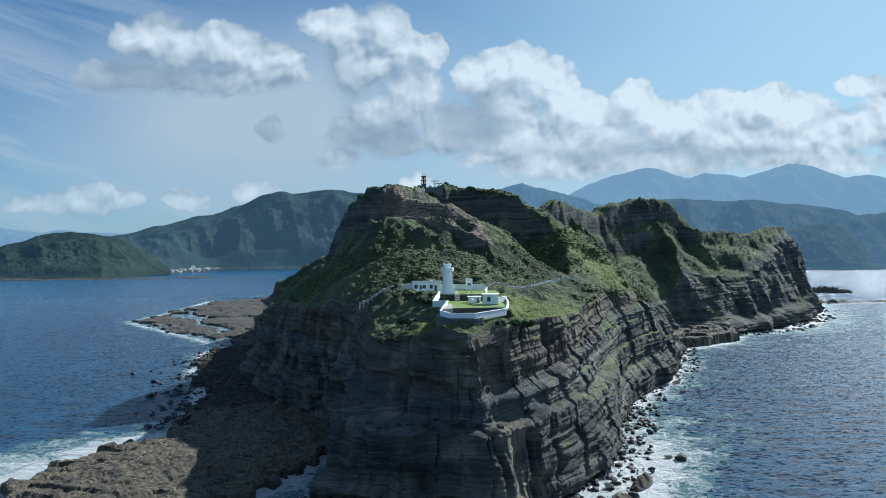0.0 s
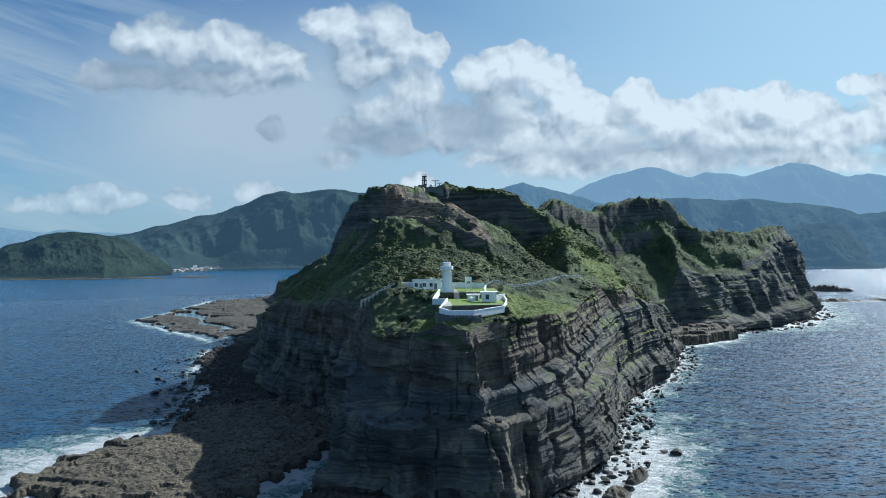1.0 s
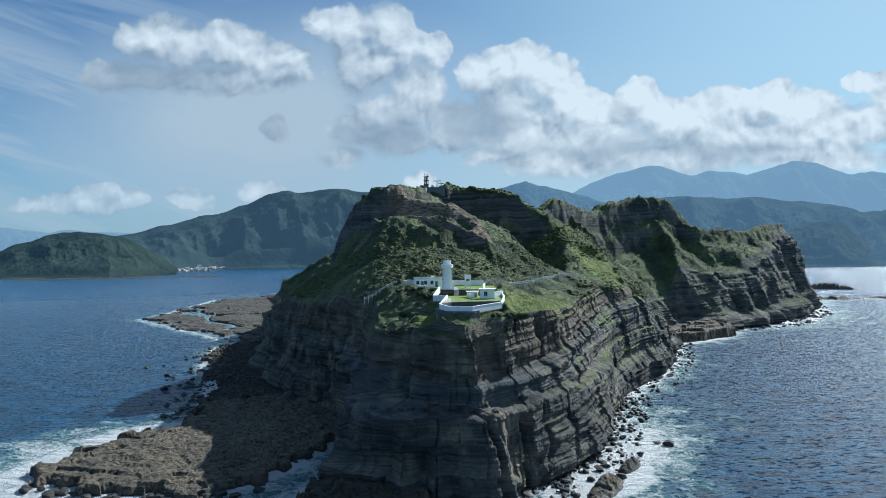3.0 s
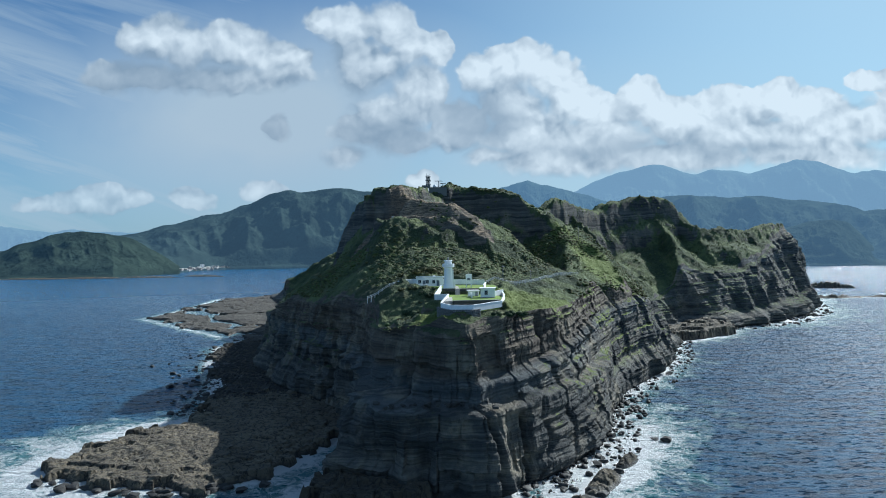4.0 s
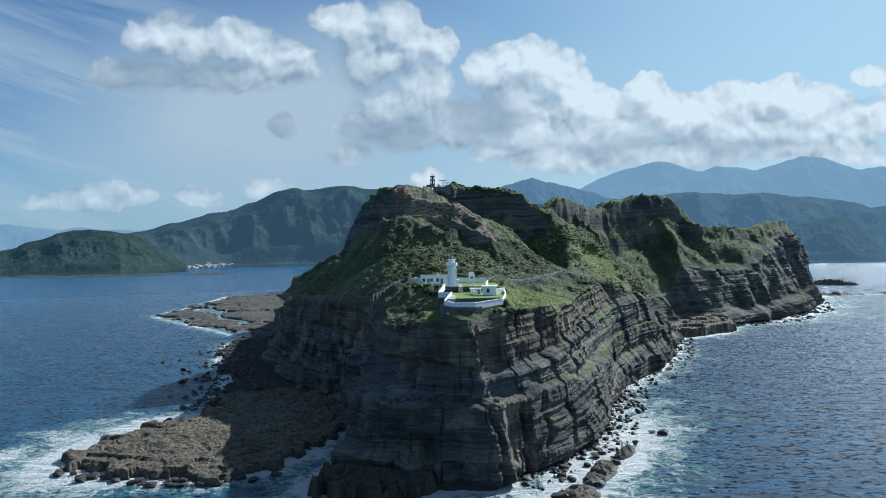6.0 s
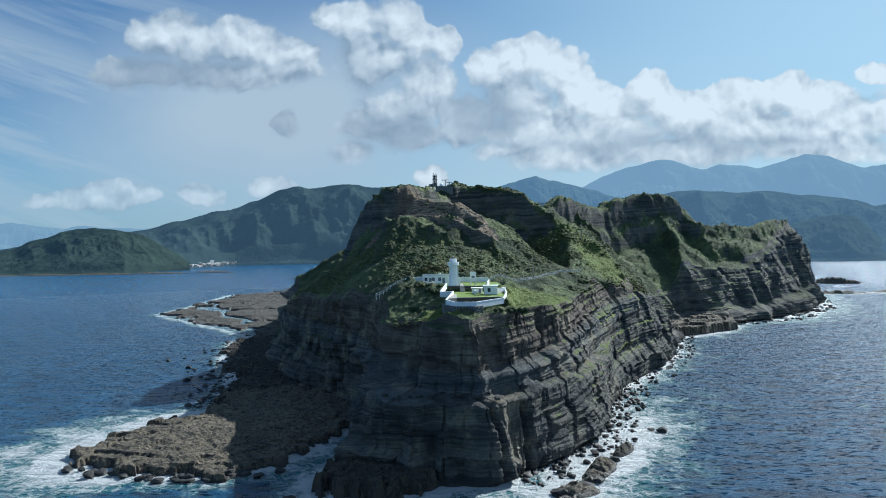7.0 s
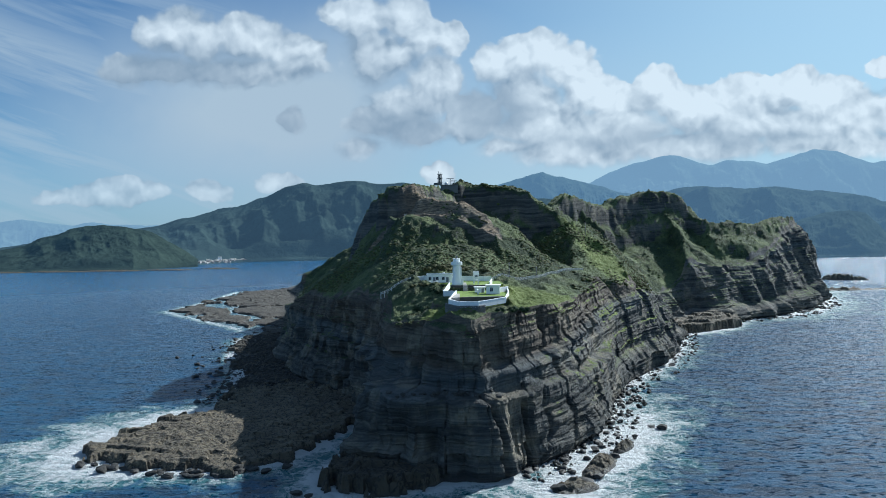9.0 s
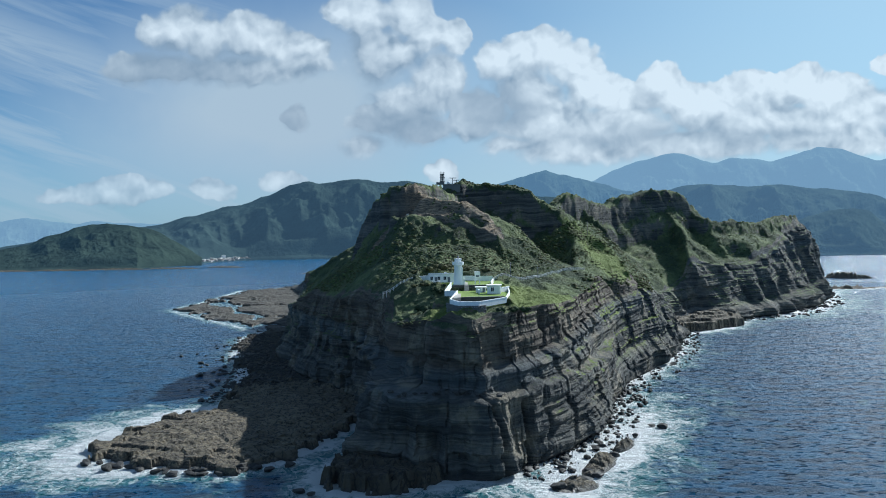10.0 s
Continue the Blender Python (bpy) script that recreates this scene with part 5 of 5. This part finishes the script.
# ---------- radar station on the summit ----------
def summit_station():
    z = 104.8
    ob = base("radar_station", -6.5, 206, z)
    part("building", block((12, 8, 5.6), (1.5, 0, -2.0), 0.05), STATION, ob, "dark concrete station building")
    part("annexe", block((6, 6, 2.2), (-9.5, 1, -1.0), 0.05), STATION, ob)
    part("roof_slab", block((12.6, 8.6, 0.3), (1.5, 0, 3.603), 0.03), STATION, ob)
    tower = part("mast_tower", block((3.4, 3.4, 0.3), (-5.0, 0, 5.9), 0.02), STATION, ob, "open steel mast tower with decks")
    for x in (-1.3, 1.3):
        for y in (-1.3, 1.3):
            part("leg", rod((-5.0 + x, y, 3.9), (-5.0 + x * 0.8, y * 0.8, 11.2), 0.28), STEEL, tower)
    part("column", turned([(0.62, 3.9), (0.62, 11.2)], 14), STATION, tower, "thick concrete column", smooth=True).matrix_basis = pose(-5.0, 0, 0)
    part("deck_rail", rod((-6.6, -1.6, 9.6), (-3.4, -1.6, 9.6), 0.07), STEEL, tower)
    part("deck_rail", rod((-6.6, -1.6, 12.2), (-3.4, -1.6, 12.2), 0.07), STEEL, tower)
    for h, w in ((8.6, 3.6), (11.2, 3.4)):
        part("deck", block((w, w, 0.25), (-5.0, 0, h), 0.02), STATION, tower)
    for x, h in ((-5.9, 13.6), (-5.0, 12.4), (-4.2, 13.0)):
        part("aerial", rod((x, 0, 11.3), (x, 0, h), 0.14), STEEL, tower)
    part("deck_house", block((5.4, 3.2, 1.6), (-6.4, 0, 3.91), 0.03), STATION, ob)
    for x, h, w in ((2.2, 8.2, 5.2), (5.0, 6.6, 4.2)):
        r = part("radar_post", rod((x, 0, 3.9), (x, 0, h), 0.26), STEEL, ob)
        part("radar_bar", block((w, 0.5, 0.4), (x, 0, h), 0.04), STEEL, r, "long horizontal radar aerial")
    part("radome", turned([(0.9, 3.9), (1.2, 4.6), (1.15, 5.3), (0.7, 5.9), (0.1, 6.15)], 20), WALLW, ob, "small pale radome", smooth=True).matrix_basis = pose(-0.6, 0, 0)
    part("railing", rod((-7.2, -4.0, 4.6), (7.2, -4.0, 4.6), 0.06), STEEL, ob)
    return tagged(ob, "dark radar station with mast tower on the summit", "radar station")


summit_station()


def shrine():
    x, y = -27.5, 98
    z = ground_at(x, y)
    ob = base("marker_stone", x, y, z - 0.6)
    part("block", block((1.2, 1.1, 2.3), (0, 0, 0), 0.15), PALE, ob)
    part("cap", block((1.5, 1.4, 0.4), (0, 0, 2.303), 0.12), PALE, ob)
    return tagged(ob, "small pale marker stone on the rock ledge", "marker")


shrine()


# ---------- village across the bay ----------
def village():
    rng = random.Random(12)
    kinds = []
    for k in range(5):
        ob = base("village_house", 0, -3000 - 40 * k, -60)
        w, d, h = ((12, 10, 5), (18, 11, 6), (10, 10, 8), (22, 12, 5), (13, 12, 16))[k]
        part("wall", block((w, d, h), (0, 0, 0), 0.2), TOWN if k != 4 else WALLW, ob)
        part("roof", block((w + 1, d + 1, 0.8), (0, 0, h + 0.01), 0.1), TOWNROOF if k % 2 else ROOF, ob)
        for f in range(int(h // 4)):
            for c in range(max(2, int(w // 5))):
                part("window", block((1.8, 0.2, 1.6), (-w / 2 + (c + 0.5) * w / max(2, int(w // 5)), -d / 2 - 0.08, 1.2 + f * 4), 0.0), GLASS, ob)
        kinds.append(tagged(ob, "small pale village house on the far shore", "house", "village across the bay"))
    spots = [(300 + 55 * (rng.random() + rng.random()), rng.random()) for _ in range(72)] + [(358, 0.75)]
    for i, (px, depth) in enumerate(spots):
        a = (px - 784) / 1180
        near = float(np.interp(px, [0, 200, 290, 350, 400, 560], [1690, 1740, 1990, 2230, 2380, 2480]))
        r = near + 18 + 45 * depth
        k = kinds[4] if i == len(spots) - 1 else kinds[rng.randrange(4)]
        m = pose(-1.5 + r * a, -250 + r, 1.0 + 6 * depth, 0, 0, rng.uniform(-25, 25))
        if k.matrix_basis.translation.z < -50:
            k.matrix_basis = m
        else:
            copy_thing(k, m)
    for k in kinds:
        if k.matrix_basis.translation.z < -50:
            k.matrix_basis = pose(-1.5 - 0.36 * 2250, -250 + 2260, 2)


village()


# ---------- shrubs ----------
def lump(seed, level=2, flat=0.75, rough=0.35):
    """A knobbly closed blob as arrays."""
    bm = bmesh.new()
    bmesh.ops.create_icosphere(bm, subdivisions=level, radius=1.0)
    co = np.array([v.co[:] for v in bm.verts])
    tri = np.array([[v.index for v in f.verts] for f in bm.faces])
    bm.free()
    s = 1 + rough * fbm3(co[:, 0] + seed * 7.1, co[:, 1], co[:, 2], 0.8, 3, seed) * 2
    co = co * s[:, None]
    co[:, 2] *= flat
    return co, tri


def from_arrays(name, co, tri, mat, smooth=True):
    me = bpy.data.meshes.new(name)
    me.vertices.add(len(co))
    me.vertices.foreach_set("co", np.ascontiguousarray(co, np.float32).ravel())
    me.loops.add(tri.size)
    me.loops.foreach_set("vertex_index", tri.astype(np.int32).ravel())
    me.polygons.add(len(tri))
    me.polygons.foreach_set("loop_start", np.arange(0, tri.size, 3, dtype=np.int32))
    me.polygons.foreach_set("use_smooth", np.full(len(tri), smooth))
    me.update()
    me.materials.append(mat)
    return me


def foliage(seed, leaves=420):
    """A shrub of many small leaf sprays round several uneven lobes."""
    rng = np.random.default_rng(seed)
    cos, tris, n = [], [], 0
    for k in range(5):
        c, t = lump(seed * 10 + k, 2, 0.8, 0.3)
        c = c * rng.uniform(0.35, 0.6) + np.array([rng.uniform(-0.55, 0.55), rng.uniform(-0.5, 0.5), rng.uniform(0.15, 0.55)])
        cos.append(c), tris.append(t + n)
        n += len(c)
    body = np.concatenate(cos)
    at = body[rng.integers(0, len(body), leaves)]
    out = at - np.array([0, 0, 0.25])
    out /= np.linalg.norm(out, axis=1, keepdims=True) + 1e-6
    side = np.cross(out, rng.normal(size=out.shape))
    side /= np.linalg.norm(side, axis=1, keepdims=True) + 1e-6
    size = rng.uniform(0.07, 0.16, (leaves, 1))
    quad = np.stack([at - side * size * 0.6, at + side * size * 0.6, at + out * size * 1.6], 1).reshape(-1, 3)
    cos.append(quad), tris.append(np.arange(leaves * 3).reshape(-1, 3) + n)
    return np.concatenate(cos), np.concatenate(tris)


def shrubs():
    meshes = []
    for k in range(4):
        co, tri = foliage(60 + k)
        meshes.append(from_arrays("shrub", co, tri, LEAF_DARK if k % 2 == 0 else LEAF_OLIVE))
    rng = random.Random(8)
    spots = [(-7, -6, 1.3, 0), (-9.5, -7, 1.4, 2), (-5, -8, 1.3, 0), (-12, -5.5, 1.4, 1), (-14.5, -5, 1.5, 1), (-17, -6, 1.6, 3), (-6.5, -12, 2.0, 0), (-9, -10, 2.0, 2),
             (-12, 17, 3.2, 1), (-8, 21, 3.6, 3), (-3, 22, 3.6, 1), (-17, 16, 2.8, 1), (2, 24, 3.2, 3), (-5, 27, 3.4, 3), (-22, 12, 2.6, 1), (12, 24, 2.6, 1), (18, 26, 2.8, 3),
             (56, 100, 4.2, 2), (49, 84, 2.6, 2), (-13, -24, 2.4, 0), (-10, -30, 2.6, 2), (-15, -30, 2.2, 3), (22, -44, 1.8, 0), (14, -49, 1.8, 0), (18, -46, 2.0, 2)]
    for x, y, s, k in spots:
        ob = new("shrub", meshes[k])
        ob.matrix_world = pose(x, y, ground_at(x, y) - 0.25 * s, 0, 0, rng.uniform(0, 360)) @ Matrix.Diagonal((s, s, s * 0.85, 1))
        tagged(ob, "dense dark green wind-shaped shrub on the slope" if k % 2 == 0 else "dense olive green wind-shaped shrub on the slope", "shrub", "shrubs on the headland")


shrubs()


def scatter(name, variants, places, sizes, turns, zs, mat, label, cat, squash=None):
    """Many small bodies joined in one mesh."""
    cos, tris, n = [], [], 0
    for i, ((x, y), s, a, z) in enumerate(zip(places, sizes, turns, zs)):
        c, t = variants[i % len(variants)]
        ca, sa = math.cos(a), math.sin(a)
        q = np.stack([(c[:, 0] * ca - c[:, 1] * sa) * s + x, (c[:, 0] * sa + c[:, 1] * ca) * s + y, c[:, 2] * s * 0.8 + z], 1)
        cos.append(q), tris.append(t + n)
        n += len(q)
    ob = new(name, from_arrays(name, np.concatenate(cos), np.concatenate(tris), mat))
    return tagged(ob, label, cat, kind="stuff")


def shrub_cover():
    rng = np.random.default_rng(31)
    n = 150000
    x, y = rng.uniform(-120, 130, n), rng.uniform(-56, 260, n)
    d = inside(x, y, ST[::6, :2])
    z = ground(x, y)
    e = 1.5
    h0 = height(x, y)
    slope = np.hypot(height(x + e, y) - h0, height(x, y + e) - h0) / e
    patch = fbm2(x, y, 22, 3, 77)
    keep = (d > 12) & (slope < 1.5) & (inside(x, y, YARD) < -2.5) & (patch + rng.uniform(-0.4, 0.4, n) > 0.12)
    meadow = ((x > 17) & (y < 30)) | ((x < -3) & (y < 6) & (rng.random(n) > 0.25)) | (np.hypot(x + 19, y - 4) < 7) | (np.abs(y - 10 - 1.25 * (x - 14)) < 4) & (x > 10) & (x < 66)
    crag = (z > 68) & (y > 76) & (y < 142) & (x < 26) & (rng.random(n) > 0.15)
    keep &= ~meadow & ~crag
    x, y, z = x[keep][:38000], y[keep][:38000], z[keep][:38000]
    m = len(x)
    variants = [lump(400 + k, 1, 0.7, 0.4) for k in range(8)]
    for part_, mat in ((0, LEAF_GREEN), (1, LEAF_OLIVE)):
        s = slice(part_, m, 2)
        sizes = (0.28 + 0.75 * rng.random(len(x[s])) ** 3) * (1 + 0.5 * step01(fbm2(x[s], y[s], 30, 2, 79), 0.0, 0.4))
        scatter("shrub_cover", variants, list(zip(x[s], y[s])), sizes, rng.uniform(0, 6.28, len(x[s])), z[s] - 0.12, mat, "low wind-cut scrub covering the slopes", "scrub")


shrub_cover()


def far_scrub():
    """Coarser scrub on the ridges behind."""
    rng = np.random.default_rng(32)
    n = 26000
    x, y = rng.uniform(-90, 470, n), rng.uniform(200, 640, n)
    d = inside(x, y, ST[::6, :2])
    z = ground(x, y)
    keep = (d > 34) & (y < 330 + x * 0.75) & (fbm2(x, y, 34, 3, 78) + rng.uniform(-0.6, 0.6, n) > 0.0)
    x, y, z = x[keep][:8000], y[keep][:8000], z[keep][:8000]
    variants = [lump(420 + k, 1, 0.7, 0.4) for k in range(8)]
    scatter("shrub_cover", variants, list(zip(x, y)), 0.6 + 0.8 * rng.random(len(x)) ** 2, rng.uniform(0, 6.28, len(x)), z - 0.3, LEAF_GREEN, "low wind-cut scrub covering the slopes", "scrub")


far_scrub()


# ---------- boulders and reefs ----------
def rock_shape(seed, level=2):
    """An angular boulder: a blob cut by planes."""
    co, tri = lump(seed, level, 0.72, 0.22)
    co = np.sign(co) * np.abs(co) ** 0.75
    rng = np.random.default_rng(seed)
    for _ in range(16):
        nrm = rng.normal(size=3) * (1, 1, 0.8)
        nrm /= np.linalg.norm(nrm)
        over = np.clip(co @ nrm - rng.uniform(0.42, 0.85), 0, None)
        co = co - over[:, None] * nrm
    return co, tri


ROCKS = [rock_shape(500 + k, 2) for k in range(6)]
ROCK_MESHES = [from_arrays("boulder", c, t, BOULDER, smooth=False) for c, t in ROCKS]
COAST = ST[:, :2]


def boulders():
    rng = random.Random(21)
    def put_rock(x, y, s, z, wide=1.0, turn=None):
        ob = new("boulder", ROCK_MESHES[rng.randrange(6)])
        a = rng.uniform(0, 360) if turn is None else turn
        ob.matrix_world = pose(x, y, z, rng.uniform(-12, 12), rng.uniform(-12, 12), a) @ Matrix.Diagonal((s * wide, s, s * rng.uniform(0.45, 0.8), 1))
        tagged(ob, "large dark sandstone boulder in the surf" if s > 2.6 else "dark wet sandstone boulder at the sea's edge", "boulder", "boulders along the shore")
    # below the sunny cliff
    idx = [k for k in range(len(ST)) if 16 < ST[k, 0] < 200 and ST[k, 1] < 260]
    for _ in range(90):
        k = idx[rng.randrange(len(idx))]
        out = rng.random() ** 1.6 * 14
        x, y = COAST[k] + OUTW[k] * out
        put_rock(x, y, rng.uniform(0.7, 2.1) * (1 if out < 9 else 0.7), rng.uniform(-0.3, 0.5))
    for x, y, s in ((75, -16, 2.4), (71, -14, 1.4), (-45, -78, 1.8), (-41, -80, 1.4), (28, -75, 2.2), (36, -69, 2.4), (39, -62, 2.0), (46, -51, 2.4), (50, -47, 1.8), (41, -66, 1.8), (31, -58, 1.2), (33, -55, 1.0), (58, -34, 1.6)):
        put_rock(x, y, s, 0.6, 1.5)
    # blocks that fell on to the bench half way up the tip
    for x in range(-20, 14, 2):
        put_rock(x + rng.uniform(-1, 1), -61 + rng.uniform(-2.5, 1.5), rng.uniform(0.6, 1.5), 24.2 + rng.uniform(-0.6, 0.4))
    # the dark beach on the shaded side
    for _ in range(110):
        y = rng.uniform(28, 215)
        x0 = -100 - 0.26 * max(0, y - 50)
        x = x0 + rng.uniform(-22, 26)
        put_rock(x, y, rng.uniform(0.9, 2.4), max(float(shelf_height(1, np.array([x]), np.array([y]))[0]), 0.0) + 0.2)
    for x, y, s in ((-172, 142, 2.4), (-165, 150, 1.5), (-150, 118, 3.0), (-144, 112, 2.2), (-137, 84, 3.6), (-133, 92, 2.0), (-150, 205, 4.5), (-160, 214, 3.0)):
        put_rock(x, y, s * 0.8, 0.5, 1.1)
    for _ in range(46):
        y = rng.uniform(45, 225)
        x = -108 - 0.27 * max(0, y - 50) - 26 * rng.random() ** 1.6
        put_rock(x, y, rng.uniform(0.6, 1.7), 0.25, 1.15)
    # along the outer edge of the near shelf
    for _ in range(34):
        t = rng.random()
        x, y = -118 + 66 * t + rng.uniform(-3, 3), -54 - 8 * math.sin(t * 3) + rng.uniform(-3, 3)
        put_rock(x, y, rng.uniform(1.1, 2.4), 0.7, 1.35)


boulders()


def rubble():
    rng = np.random.default_rng(5)
    small = [rock_shape(540 + k, 1) for k in range(8)]
    n = 5200
    y = rng.uniform(25, 230, n)
    x = -98 - 0.24 * np.clip(y - 50, 0, None) + rng.uniform(-16, 46, n)
    scatter("beach_rubble", small, list(zip(x, y)), 0.35 + 1.1 * rng.random(n) ** 2.5, rng.uniform(0, 6.28, n), np.maximum(shelf_height(1, x, y), -0.2) + 0.1, BOULDER, "dark boulder rubble on the shaded beach", "rubble")
    idx = np.array([k for k in range(len(ST)) if 14 < ST[k, 0] < 495 and ST[k, 1] < 660])
    weight = np.where(ST[idx, 0] < 120, 0.35, 1.0)
    k = rng.choice(idx, 1500, p=weight / weight.sum())
    out = rng.random(1500) ** 1.7 * np.where(ST[k, 0] > 200, 22, 13)
    p = ST[k, :2] + OUTW[k] * out[:, None]
    scatter("shore_rubble", small, list(map(tuple, p)), (0.3 + 1.6 * rng.random(1500) ** 3) * np.where(ST[k, 0] > 200, 1.7, 1), rng.uniform(0, 6.28, 1500), rng.uniform(-0.2, 0.5, 1500), BOULDER, "broken rocks along the foot of the sunny cliffs", "rubble")


rubble()


def reef(x, y, length, wide, tall, turn, seed, label):
    xs, ys = np.linspace(-1, 1, 90), np.linspace(-1, 1, 30)
    U, V = np.meshgrid(xs, ys, indexing="ij")
    steps = np.round(2.2 * fbm2(U * length / 4, V * wide / 3 + seed, 1.1, 2, seed + 5)) / 2.2
    z = (1 - np.clip(np.hypot(U, V), 0, 1) ** 3) * (0.62 + 0.7 * np.abs(fbm2(U * length / 4, V * wide / 3 + seed, 1.3, 4, seed)) + 0.35 * steps) * tall * 1.15 - tall * 0.34
    a = radians(turn)
    X, Y = U * length, V * wide
    pts = np.stack([x + X * math.cos(a) - Y * math.sin(a), y + X * math.sin(a) + Y * math.cos(a), z], -1)
    return tagged(sheet("reef", pts, SHELF), label, "reef", "reefs offshore")


reef(606, 800, 40, 12, 11, -20, 611, "dark jagged reef standing out of the sea")
reef(498, 600, 44, 9, 4.5, 5, 612, "low dark reef awash beyond the cliff end")
reef(572, 606, 50, 8, 4.0, -4, 613, "low dark reef awash beyond the cliff end")
reef(-290, 1150, 60, 14, 5, 5, 614, "low dark reef off the far point")
reef(33, -73, 9, 5.0, 3.4, 28, 623, "dark jagged rock spit awash off the cliff foot")
reef(43, -57, 13, 4.4, 4.2, 57, 621, "dark jagged rock spit awash off the cliff foot")
reef(55, -38, 8, 2.6, 3.2, 52, 622, "dark jagged rock spit awash off the cliff foot")

# rocky shore at the foot of the hill across the bay
for sx, sy, sl, st in ((-1035, 1432, 75, -2), (-900, 1446, 85, -3), (-760, 1468, 70, -8), (-1190, 1415, 80, 0), (-640, 1520, 60, -20)):
    reef(sx, sy + 8, sl * 1.3, 16, 4.5, st, 640 + int(sl), "dark rocky shore at the foot of the far hill")
